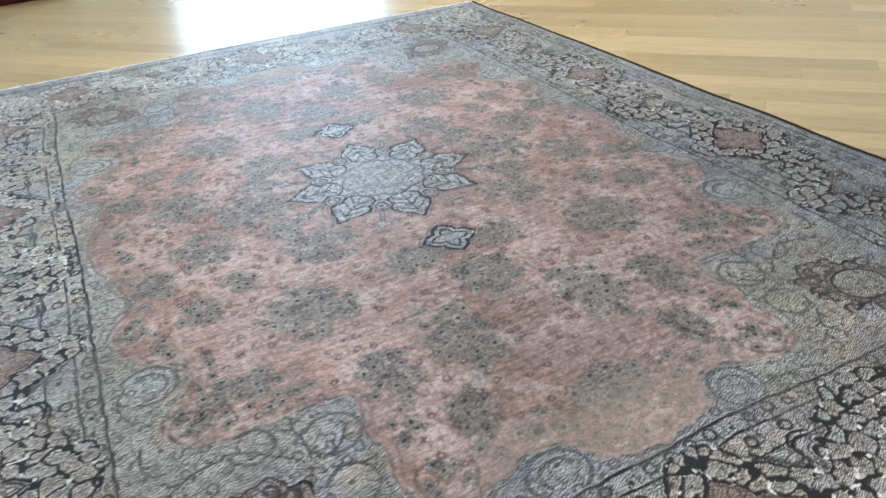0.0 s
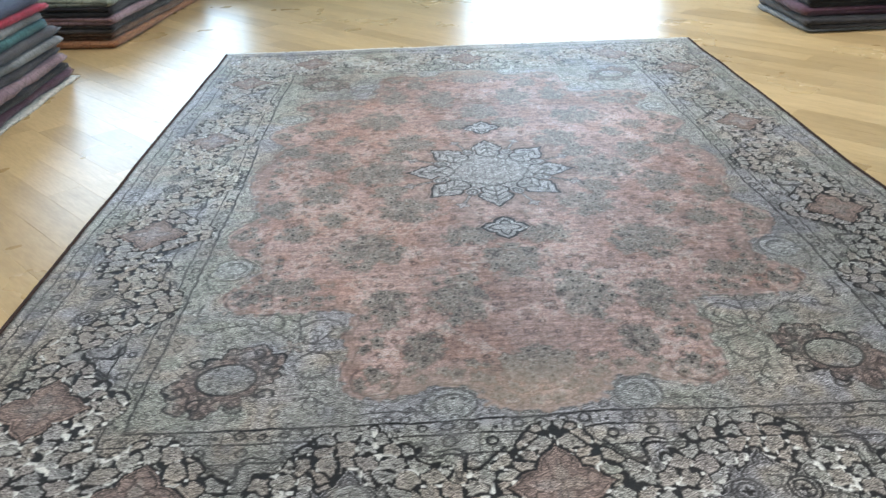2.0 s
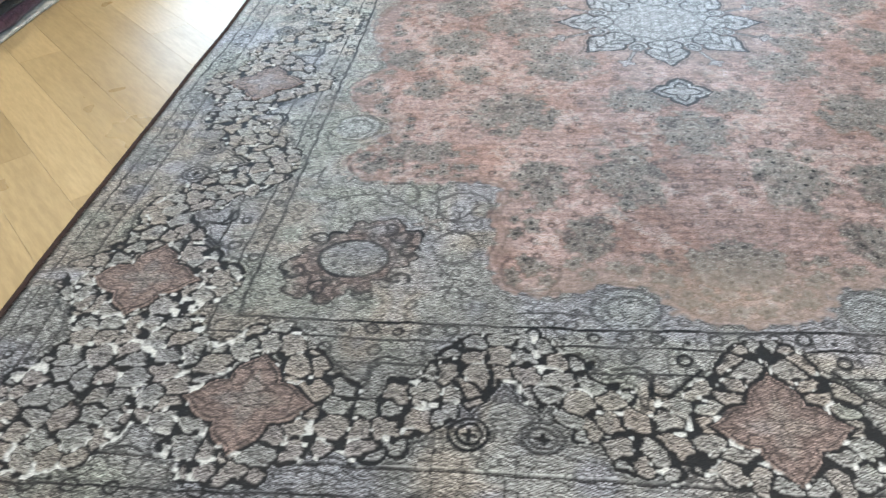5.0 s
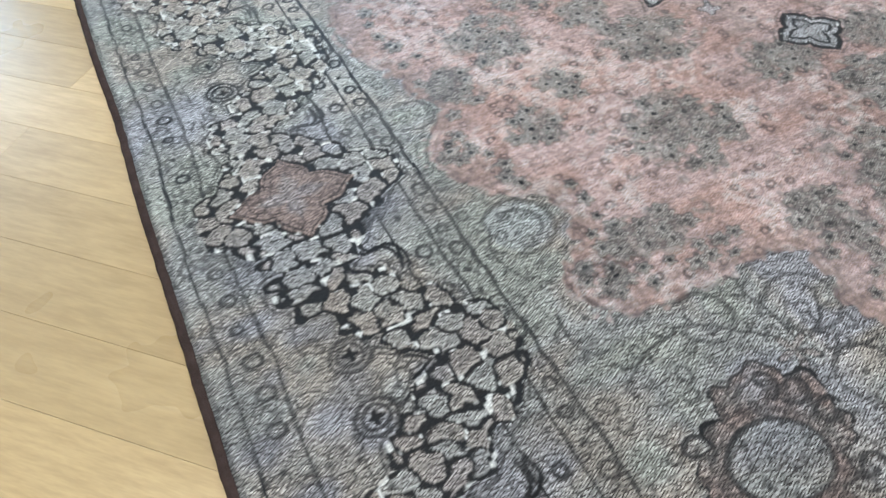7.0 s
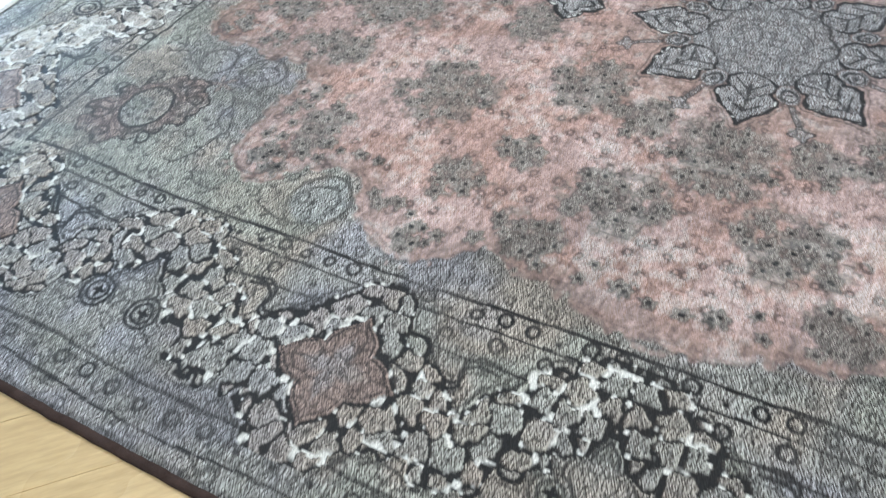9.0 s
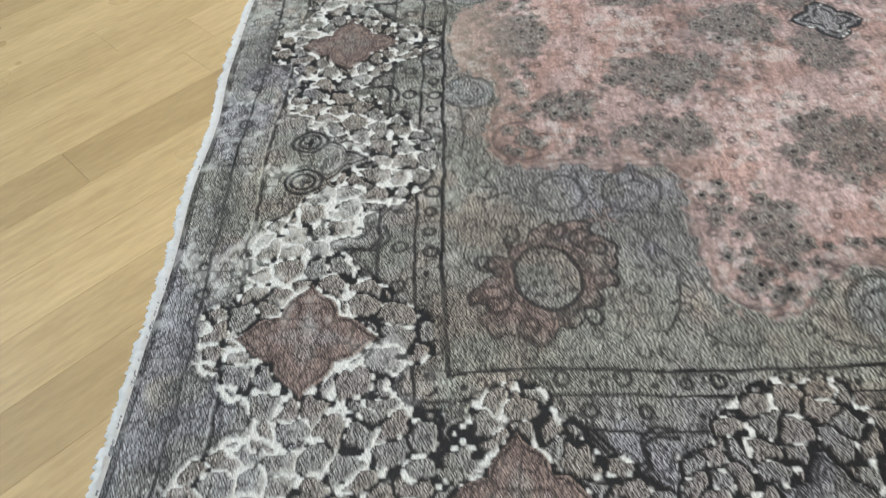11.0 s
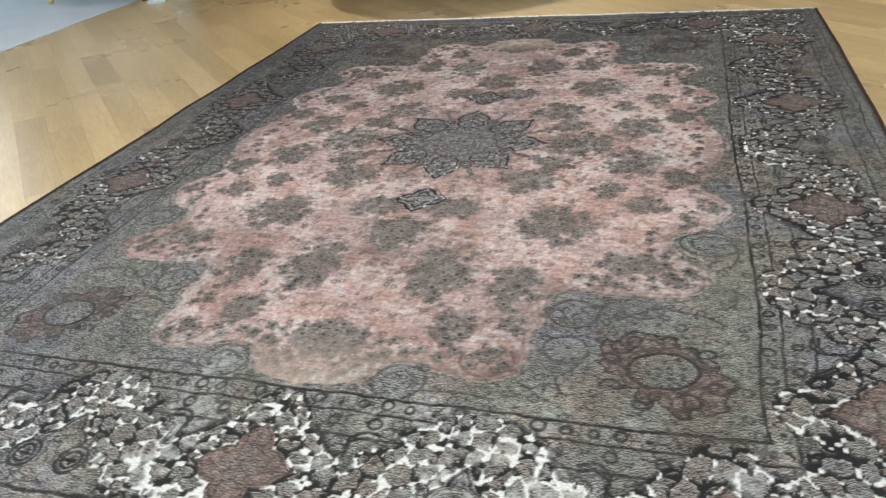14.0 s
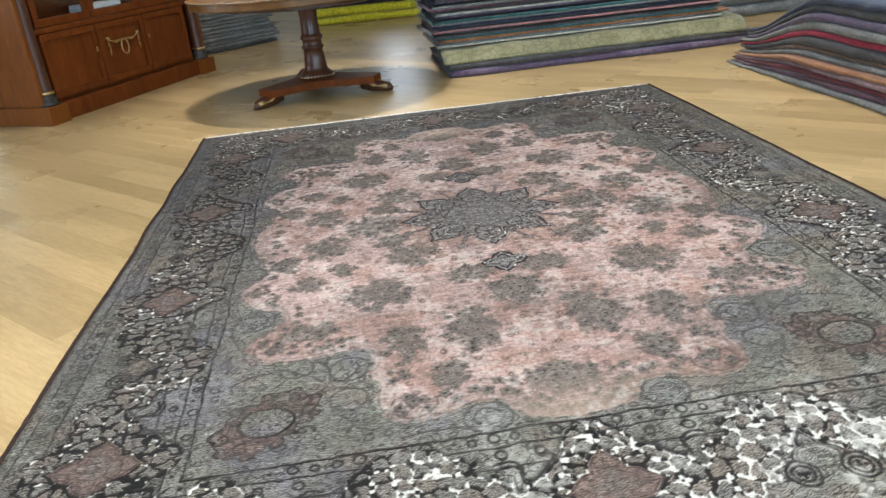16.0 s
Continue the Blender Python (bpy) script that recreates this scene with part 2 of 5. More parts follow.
wall_with_openings("wall_north", "x", (YN, YN + 0.15), XW, XE, [(-5.7, -2.5, 0.6, 4.1), (0.35, 2.85, 0.6, 4.1)], "white plastered wall with wide shop windows")
wall_with_openings("wall_south", "x", (YS - 0.15, YS), XW, XE, [(-0.9, 0.2, 0.4, 2.8)], "white plastered wall with a narrow window")
wall_with_openings("wall_west", "y", (XW - 0.15, XW), YS, YN, [], "white plastered wall behind the stacked rugs")
wall_with_openings("wall_east", "y", (XE, XE + 0.15), YS, YN, [(-4.1, -0.7, 0.5, 2.9)], "white plastered wall with a wide bright window")


def window(name, m, w, z0, z1):
    e = new(name)
    e.matrix_world = m
    tagged(e, "white framed shop window letting in daylight", "", "", "structure")
    bm = bmesh.new()
    for x0, x1, a, b in ((-w / 2, -w / 2 + 0.06, z0, z1), (w / 2 - 0.06, w / 2, z0, z1), (-w / 2 + 0.06, w / 2 - 0.06, z0, z0 + 0.06),
                         (-w / 2 + 0.06, w / 2 - 0.06, z1 - 0.06, z1), (-0.03, 0.03, z0 + 0.06, z1 - 0.06)):
        box(bm, x0, x1, -0.035, 0.035, a, b)
    part("window_frame", bm, WHITEPLASTIC, e)
    for s in (-1, 1):
        g = part("pane", boxed(min(s * 0.03, s * (w / 2 - 0.06)), max(s * 0.03, s * (w / 2 - 0.06)), -0.004, 0.004, z0 + 0.06, z1 - 0.06), GLASS, e)
        g.visible_shadow = False


window("window_1", pose(-4.1, YN + 0.08, 0), 3.2, 0.6, 4.1)
window("window_2", pose(1.6, YN + 0.08, 0), 2.5, 0.6, 4.1)
window("window_3", pose(XE + 0.08, -2.4, 0, 0, 0, 90), 3.4, 0.5, 2.9)
window("window_4", pose(-0.35, YS - 0.08, 0), 1.1, 0.4, 2.8)
structure("pillar", boxed(3.36, 3.70, -4.3, -3.45, 0, CEIL, bevel=0.01), WHITE_WALL, "white plastered pier between shop floor and bay")

# fittings for all seven spots, the four added ones too
for lx, ly in LAMPS:
    lamp = thing("ceiling_lamp", pose(lx, ly, CEIL), "round white recessed ceiling spot lamp", "lamp", "ceiling lamps")
    part("housing", lathe([(0.07, -0.002), (0.075, -0.03), (0.055, -0.05), (0.05, -0.02)], 24), WHITEPLASTIC, lamp)
    part("lens", lathe([(0.045, -0.022), (0.045, -0.03)], 20), GLOW, lamp, "glowing warm lens")

# ---- the large rug ----
HX, HY, TOP = 1.5, 2.0, 0.010
rug = thing("rug", pose(0, 0, 0), "large distressed vintage rug, grey border, faded red medallion field", "rug")

STEP = 0.002
NU, NV = 756, 1006
U, V = np.meshgrid(np.arange(NU) * STEP, np.arange(NV) * STEP)


def vnoise(x, y, cell, seed):
    """Smooth value noise between 0 and 1."""
    rs = np.random.RandomState(seed)
    table = rs.rand(256, 256)
    gx, gy = x / cell + 40.3, y / cell + 40.7
    ix, iy = np.floor(gx).astype(int), np.floor(gy).astype(int)
    fx, fy = gx - ix, gy - iy
    fx, fy = fx * fx * (3 - 2 * fx), fy * fy * (3 - 2 * fy)
    a, b = table[iy % 256, ix % 256], table[iy % 256, (ix + 1) % 256]
    c, d = table[(iy + 1) % 256, ix % 256], table[(iy + 1) % 256, (ix + 1) % 256]
    return (a * (1 - fx) + b * fx) * (1 - fy) + (c * (1 - fx) + d * fx) * fy


def cells(x, y, cell, seed, jitter=0.8, turned=False):
    """Distance to the border between irregular cells and to the middle, a random number for each cell, and the angle round its middle."""
    rs = np.random.RandomState(seed)
    jx, jy, val = rs.rand(3, 128, 128)
    gx, gy = x / cell + 20, y / cell + 20
    ix, iy = np.floor(gx).astype(int), np.floor(gy).astype(int)
    d1 = np.full(x.shape, 9.0)
    d2 = np.full(x.shape, 9.0)
    who, ox, oy = np.zeros(x.shape), np.zeros(x.shape), np.zeros(x.shape)
    for dy in (-1, 0, 1):
        for dx in (-1, 0, 1):
            cx, cy = ix + dx, iy + dy
            px = cx + 0.5 + (jx[cy % 128, cx % 128] - 0.5) * jitter
            py = cy + 0.5 + (jy[cy % 128, cx % 128] - 0.5) * jitter
            d = np.hypot(gx - px, gy - py)
            near = d < d1
            d2 = np.where(near, d1, np.minimum(d2, d))
            who = np.where(near, val[cy % 128, cx % 128], who)
            ox, oy = np.where(near, gx - px, ox), np.where(near, gy - py, oy)
            d1 = np.where(near, d, d1)
    return ((d2 - d1) * cell * 0.5, d1 * cell, who, np.arctan2(oy, ox)) if turned else ((d2 - d1) * cell * 0.5, d1 * cell, who)


def soft(d, w):
    """1 inside (d below 0), 0 outside, over a width w."""
    return np.clip(0.5 - d / w, 0, 1)


def line_mask(d, half, w=0.003):
    return soft(np.abs(d) - half, w)


def poly_distance(pts, closed=False):
    """Distance from every place of the quarter to a chain of points."""
    best = np.full(U.shape, 9.0)
    chain = list(zip(pts, pts[1:] + pts[:1])) if closed else list(zip(pts, pts[1:]))
    for (x0, y0), (x1, y1) in chain:
        a0, a1 = max(0, int((min(x0, x1) - 0.06) / STEP)), min(NU, int((max(x0, x1) + 0.06) / STEP) + 1)
        b0, b1 = max(0, int((min(y0, y1) - 0.06) / STEP)), min(NV, int((max(y0, y1) + 0.06) / STEP) + 1)
        if a1 <= a0 or b1 <= b0:
            continue
        u, v = U[b0:b1, a0:a1], V[b0:b1, a0:a1]
        dx, dy = x1 - x0, y1 - y0
        t = np.clip(((u - x0) * dx + (v - y0) * dy) / (dx * dx + dy * dy + 1e-12), 0, 1)
        best[b0:b1, a0:a1] = np.minimum(best[b0:b1, a0:a1], np.hypot(u - x0 - t * dx, v - y0 - t * dy))
    return best


def smooth_chain(pts, n=6):
    out = []
    for i in range(len(pts) - 1):
        p0, p1, p2, p3 = pts[max(i - 1, 0)], pts[i], pts[i + 1], pts[min(i + 2, len(pts) - 1)]
        for k in range(n):
            t = k / n
            out.append(tuple(0.5 * (2 * p1[j] + (p2[j] - p0[j]) * t + (2 * p0[j] - 5 * p1[j] + 4 * p2[j] - p3[j]) * t * t
                                    + (3 * p1[j] - p0[j] - 3 * p2[j] + p3[j]) * t ** 3) for j in (0, 1)))
    return out + [pts[-1]]


def inside(pts):
    res = np.zeros(U.shape, bool)
    for (x0, y0), (x1, y1) in zip(pts, pts[1:] + pts[:1]):
        if y0 == y1:
            continue
        res ^= ((V >= min(y0, y1)) & (V < max(y0, y1))) & (U < x0 + (V - y0) * (x1 - x0) / (y1 - y0))
    return res


def arc(cx, cy, r, a0, a1, n=14, squash=1.0):
    return [(cx + r * math.cos(radians(a0 + (a1 - a0) * i / n)), cy + squash * r * math.sin(radians(a0 + (a1 - a0) * i / n))) for i in range(n + 1)]


def spiral(cx, cy, r, a0, turns, n=16):
    return [(cx + r * (1 - 0.75 * i / n) * math.cos(radians(a0) + turns * 2 * math.pi * i / n),
             cy + r * (1 - 0.75 * i / n) * math.sin(radians(a0) + turns * 2 * math.pi * i / n)) for i in range(n + 1)]


# drawing layers of one quarter, in metres from the rug's middle: ink is dark outline, thin is fine drawing
shape2 = U.shape
ink, thin, rust, pale = (np.zeros(shape2) for _ in range(4))
wob = (vnoise(U, V, 0.05, 1) - 0.5) * 0.012
wob2 = (vnoise(U, V, 0.05, 2) - 0.5) * 0.012

# field outline
OUT = [(0, 1.50), (0.10, 1.485), (0.158, 1.445), (0.165, 1.405), (0.20, 1.382), (0.255, 1.375), (0.31, 1.395), (0.40, 1.414), (0.475, 1.39), (0.509, 1.31),
       (0.497, 1.226), (0.522, 1.177), (0.503, 1.07), (0.525, 1.018), (0.60, 1.015), (0.69, 1.022), (0.82, 1.012), (0.882, 0.98), (0.903, 0.917), (0.88, 0.86),
       (0.838, 0.825), (0.803, 0.755), (0.825, 0.685), (0.90, 0.652), (0.94, 0.585), (0.975, 0.51), (0.948, 0.445), (0.90, 0.384), (0.885, 0.33), (0.912, 0.27),
       (0.93, 0.18), (0.968, 0.10), (0.975, 0)]
line = smooth_chain(OUT, 5)
field = inside(line + [(0, 0)]).astype(float)
d_out = poly_distance(line)
thin = np.maximum(thin, 0.42 * line_mask(d_out + wob * 0.5, 0.0034, 0.004))
thin = np.maximum(thin, 0.28 * line_mask(d_out - 0.018 + wob2 * 0.5, 0.0030, 0.004))
sd_field = np.where(field > 0.5, -d_out, d_out)
field = soft(sd_field + (vnoise(U, V, 0.016, 24) - 0.5) * 0.03, 0.012)

# border bands; e is the distance in from the edge along both sides
rect = np.maximum(U - 1.0, V - 1.508)
border = soft(-rect, 0.004)
ex = np.where((U - 1.0) > (V - 1.508), HX - U, HY - V)
on_side = (U - 1.0) > (V - 1.508)
for side_pos, end_pos, half, layer, amount in ((0.010, 0.010, 0.006, "ink", 0.5), (0.046, 0.078, 0.0030, "thin", 0.85), (0.113, 0.141, 0.0036, "ink", 0.75)):
    m = amount * line_mask(ex - np.where(on_side, side_pos, end_pos) + wob * 0.3, half)
    if layer == "ink":
        ink = np.maximum(ink, m)
    else:
        thin = np.maximum(thin, m)
for pos, half, amount in ((0.004, 0.0036, 1.0), (0.052, 0.0030, 0.9), (0.118, 0.0030, 0.85)):
    thin = np.maximum(thin, amount * line_mask(rect - pos + wob * 0.3, half))
for ring, spacing, seed in ((0.028, 0.054, 5), (0.084, 0.095, 6), (-0.42, 0.07, 7)):
    along = np.where((U - 1.0) > (V - 1.508), V, U)
    k = np.floor(along / spacing)
    h = (np.sin(k * 12.9898 + seed) * 43758.5453) % 1
    off = (along / spacing - k - 0.5) * spacing
    rr = np.hypot(off, (rect if ring > 0 else rect) - abs(ring) + (h - 0.5) * 0.012)
    size = 0.006 + 0.008 * h
    thin = np.maximum(thin, 0.75 * np.where(h > 0.3, line_mask(rr - size, 0.0038), soft(rr - size * 0.9, 0.004)))
thin = np.maximum(thin, 0.35 * soft(np.abs(rect - 0.42) - 0.028, 0.01) * (cells(U + wob, V + wob2, 0.022, 31)[0] < 0.0022))

# main border: cartouches and palmettes in turn, a is along the border, b across it towards the middle
side_like = (HX - U) < (HY - V)
lobe_u, lobe_v = (vnoise(U, V, 0.017, 4) - 0.5) * 0.024, (vnoise(U, V, 0.017, 8) - 0.5) * 0.024
edge_d, cell_d, cell_id, cell_th = cells(U + wob + lobe_u * 0.6, V + wob2 + lobe_v * 0.6, 0.049, 11, 0.72, True)
cell_r, _, _ = cells(U - wob2, V + wob, 0.019, 12)
flowers = np.full(shape2, 9.0)
rust_d = np.full(shape2, 9.0)


def cartouche(a, b):
    global flowers, rust_d
    th, r = np.arctan2(b - 0.012, a), np.hypot(a, b - 0.012)
    body = r - (0.205 - 0.060 * np.abs(np.sin(2 * th)) + 0.010 * np.abs(np.sin(6 * th)))
    flowers = np.minimum(flowers, body)
    rust_d = np.minimum(rust_d, r - 0.128 / (np.abs(np.cos(th)) ** 0.76 + np.abs(np.sin(th)) ** 0.76) ** 1.316 - 0.016 * np.abs(np.sin(4 * th)))


def fleur(a, b):
    """The open pale lily under a palmette's arch: below 0 inside."""
    half = np.interp(b, (-0.10, -0.072, -0.066, -0.050, -0.030, -0.010, 0.010, 0.028, 0.040, 0.056, 0.080), (0.12, 0.118, 0.090, 0.030, 0.030, 0.052, 0.060, 0.046, 0.022, 0.018, 0.0))
    return np.maximum(np.abs(a) - half, b - 0.08)


def palmette(a, b):
    global flowers
    th, r = np.arctan2(b - 0.115, a), np.hypot(a, b - 0.115)
    flowers = np.minimum(flowers, r - (0.100 + 0.010 * np.abs(np.sin(2.5 * th))))


def strap(a0, b0, a1, b1, a, b, half):
    global flowers
    dx, dy = a1 - a0, b1 - b0
    t = np.clip(((a - a0) * dx + (b - b0) * dy) / (dx * dx + dy * dy), 0, 1)
    flowers = np.minimum(flowers, np.hypot(a - a0 - t * dx, b - b0 - t * dy) - half - 0.012 * np.sin(t * 9.4))


MID = 0.255
lily = np.full(shape2, 9.0)
for horizontal, stops in ((False, ((0.0, 0), (0.469, 1), (0.932, 0), (1.405, 1))), (True, ((0.0, 1), (0.455, 0), (0.915, 1)))):
    for i, (c, is_cart) in enumerate(stops):
        a = (U if horizontal else V) - c
        b = ((HY - V) if horizontal else (HX - U)) - MID
        cu = (lambda p, q, h=horizontal, c=c: (c + p, HY - (MID + q)) if h else (HX - (MID + q), c + p))
        if is_cart:
            cartouche(a, b)
            for s in (-1, 1):
                # curling arms on the inner side between the motifs
                pts = smooth_chain([(s * 0.115, 0.135), (s * 0.16, 0.085), (s * 0.185, 0.070), (s * 0.205, 0.085), (s * 0.20, 0.115), (s * 0.225, 0.135), (s * 0.26, 0.130)])
                for shift2 in (0.0, 0.015):
                    thin = np.maximum(thin, 0.85 * line_mask(poly_distance([cu(p, q - shift2) for p, q in pts]), 0.0042))
                thin = np.maximum(thin, 0.6 * line_mask(poly_distance([cu(*p) for p in [(s * 0.235, 0.06), (s * 0.245, 0.085), (s * 0.27, 0.09), (s * 0.275, 0.115), (s * 0.31, 0.14)]]), 0.0034))
                thin = np.maximum(thin, 0.6 * line_mask(poly_distance([cu(*p) for p in smooth_chain([(s * 0.13, -0.115), (s * 0.17, -0.10), (s * 0.23, -0.118)])]), 0.0034))
        else:
            palmette(a, b)
            lily = np.minimum(lily, fleur(a, b))
            for s in (-1, 1):
                strap(s * 0.085, 0.115, s * 0.150, 0.035, a, b, 0.050)
                strap(s * 0.150, 0.035, s * 0.235, -0.040, a, b, 0.055)
                strap(s * 0.235, -0.040, s * 0.320, -0.030, a, b, 0.050)
# corner flowers
flowers = np.minimum(flowers, np.hypot(U - 1.26, V - 1.775) - 0.14)
flowers = np.minimum(flowers, np.hypot(U - 1.10, V - 1.62) - 0.07)
flowers = np.minimum(flowers, np.maximum(np.abs(U - 1.20) - 0.12, np.abs(V - 1.62) - 0.09))
# the outline swells round every blossom
flowers = flowers - 0.012 * np.clip(1.2 - (cell_d / 0.026) ** 2, -0.6, 1)
flowers = np.maximum(flowers, -(lily - 0.013))
in_band = (ex > 0.085) & (rect > 0.022)
fl = soft(flowers + wob * 0.5, 0.004) * in_band
ru = soft(rust_d + wob * 0.4, 0.004)
clear = 1 - fl
thin *= np.where((rect > 0.022) & (ex > 0.085), clear, 1)
ink *= np.where(ex > 0.085, clear, 1)
petal_r = 0.0300 + 0.0045 * np.cos(5 * cell_th + cell_id * 40) + 0.010 * (vnoise(U, V, 0.013, 3) - 0.5)
bloom = soft(cell_d - petal_r, 0.003) * np.clip((edge_d - 0.0028 + 0.0055 * (vnoise(U, V, 0.018, 9) - 0.5)) / 0.0022, 0, 1)
ink = np.maximum(ink, fl * (1 - ru) * (1 - bloom))
thin = np.maximum(thin, 0.40 * fl * (1 - ru) * (np.abs(np.cos(2.5 * cell_th + cell_id * 20)) < 0.16) * (cell_d > 0.006))
thin = np.maximum(thin, 0.60 * fl * (1 - ru) * soft(cell_d - 0.0042, 0.003))
ink = np.maximum(ink, in_band * line_mask(flowers + wob * 0.3, 0.0058))
thin = np.maximum(thin, in_band * 0.65 * line_mask(flowers + wob * 0.3 - 0.014, 0.0030))
for shift2, amount in ((0.0, 0.95), (0.012, 0.6)):
    thin = np.maximum(thin, in_band * amount * line_mask(lily + shift2, 0.0036) * (ex > 0.175))
for horizontal, stops in ((False, (0.0, 0.932)), (True, (0.455,))):
    for c in stops:
        for s in (-1, 1):
            a = (U if horizontal else V) - c - s * 0.063
            b = ((HY - V) if horizontal else (HX - U)) - MID + 0.034
            r = np.hypot(a, b)
            ink *= 1 - soft(r - 0.034, 0.004)
            thin *= 1 - soft(r - 0.034, 0.004)
            for rad in (0.034, 0.022):
                thin = np.maximum(thin, 0.9 * line_mask(r - rad, 0.0036))
            ink = np.maximum(ink, soft(r - 0.011 - 0.004 * np.cos(4 * np.arctan2(b, a)), 0.004))
ink = np.maximum(ink, in_band * line_mask(rust_d + wob * 0.4, 0.0048))
thin = np.maximum(thin, 0.75 * line_mask(rust_d + wob * 0.4 + 0.013, 0.0022) * ru)
blossom = fl * (1 - ru) * cell_id
rust = np.maximum(rust, ru * in_band * (1 - 0.45 * soft(rust_d + 0.055, 0.02)))
thin = np.maximum(thin, 0.45 * ru * (cells(U + wob * 2, V + wob2 * 2, 0.03, 17)[0] < 0.002))

# spandrel: oval with a cloud of scrolls, a star, twigs and arcs
du, dv = U - 0.805, V - 1.315
th, r = np.arctan2(dv, du), np.hypot(du, dv)
cloud = r - (0.112 + 0.024 * np.abs(np.sin(5.5 * th + 0.4)) + 0.034 * np.cos(2 * (th - 0.78)) + (vnoise(U, V, 0.02, 28) - 0.5) * 0.03)
oval = np.hypot(du / 1.12, dv / 0.92) - 0.068
rust = np.maximum(rust, np.clip(0.25 + 0.9 * vnoise(U, V, 0.03, 29), 0, 0.95) * soft(cloud, 0.02) * (1 - soft(oval, 0.006)))
thin = np.maximum(thin, 0.85 * line_mask(oval, 0.0048))
thin = np.maximum(thin, 0.4 * line_mask(oval - 0.014, 0.003))
thin = np.maximum(thin, 0.8 * line_mask(cloud, 0.0046))
thin = np.maximum(thin, 0.55 * soft(cloud, 0.01) * (1 - soft(oval, 0.01)) * (cells(U + lobe_u, V + lobe_v, 0.036, 18)[0] < 0.0036))
thin = np.maximum(thin, 0.6 * soft(oval, 0.01) * (cells(U, V, 0.03, 19)[1] < 0.006))
for cx, cy, rad, a0 in ((0.705, 1.235, 0.030, 20), (0.74, 1.21, 0.026, 80), (0.69, 1.29, 0.028, 200), (0.90, 1.25, 0.03, 120), (0.92, 1.36, 0.028, 30),
                        (0.86, 1.42, 0.03, 250), (0.76, 1.43, 0.03, 300), (0.70, 1.38, 0.026, 160)):
    thin = np.maximum(thin, 0.7 * line_mask(poly_distance(spiral(cx, cy, rad, a0, 0.9)), 0.0046))
star_r = np.hypot(U - 0.655, V - 1.19) - (0.022 + 0.016 * np.cos(5 * np.arctan2(V - 1.19, U - 0.655)))
rust = np.maximum(rust, 0.5 * soft(star_r, 0.006))
thin = np.maximum(thin, 0.7 * line_mask(star_r, 0.003))


def twig(pts, leaf=0.022):
    global thin
    ch = smooth_chain(pts)
    d = poly_distance(ch)
    for i in range(2, len(ch) - 1, 3):
        (x0, y0), (x1, y1) = ch[i], ch[i + 1]
        n = math.hypot(x1 - x0, y1 - y0) + 1e-9
        s = 1 if (i // 3) % 2 else -1
        ux, uy = (x1 - x0) / n, (y1 - y0) / n
        d = np.minimum(d, poly_distance([(x0, y0), (x0 + leaf * (0.6 * ux - s * 0.8 * uy), y0 + leaf * (0.6 * uy + s * 0.8 * ux))]))
    thin = np.maximum(thin, 0.6 * line_mask(d, 0.0032))


twig([(0.64, 1.165), (0.64, 1.11), (0.65, 1.06), (0.64, 1.03)])
twig([(0.62, 1.18), (0.58, 1.16), (0.545, 1.11)])
twig([(0.67, 1.15), (0.74, 1.09), (0.80, 1.06)])
twig([(0.80, 1.07), (0.87, 1.08), (0.93, 1.12)])
twig([(0.61, 1.21), (0.57, 1.225), (0.52, 1.228)], 0.012)
twig([(0.62, 1.33), (0.58, 1.38), (0.60, 1.43)])
twig([(0.57, 1.40), (0.53, 1.43)])
twig([(0.30, 1.475), (0.38, 1.468), (0.46, 1.478)], 0.012)
twig([(0.95, 0.95), (0.955, 1.01), (0.93, 1.05)])
twig([(0.955, 0.72), (0.975, 0.78), (0.95, 0.86)])
for cx, cy, rad, a0, a1 in ((0.235, 1.45, 0.062, 120, 420), (0.235, 1.45, 0.036, 200, 400), (0.90, 0.735, 0.068, 60, 330), (0.90, 0.735, 0.04, 120, 300), (0.58, 1.12, 0.06, 0, 330),
                            (0.585, 1.27, 0.052, 0, 340), (0.74, 1.07, 0.05, 10, 300), (0.945, 0.345, 0.05, 60, 300), (0.83, 0.935, 0.055, 200, 420), (0.415, 1.34, 0.062, -40, 200)):
    thin = np.maximum(thin, 0.52 * line_mask(poly_distance(arc(cx, cy, rad, a0, a1)), 0.0046))

# flower bunches in the field; x, y, half width, half height, number of flowers
BUNCH = [(0.195, 0.965, 0.085, 0.145, 22), (0.0, 1.31, 0.095, 0.075, 16), (0.475, 0.655, 0.115, 0.115, 26), (0.0, 0.75, 0.095, 0.10, 20), (0.335, 0.350, 0.105, 0.095, 20),
         (0.475, 0.02, 0.11, 0.09, 20), (0.665, 0.17, 0.085, 0.10, 17), (0.135, 0.575, 0.075, 0.07, 12), (0.40, 1.01, 0.065, 0.10, 14), (0.60, 0.40, 0.05, 0.05, 7), (0.40, 0.19, 0.07, 0.06, 9),
         (0.73, 0.50, 0.06, 0.06, 9), (0.30, 1.22, 0.05, 0.06, 7), (0.70, 0.86, 0.09, 0.05, 11), (0.82, 0.30, 0.05, 0.07, 9)]
FLOWER_SPOTS = []
rb = random.Random(12)
bunch = np.zeros(shape2)
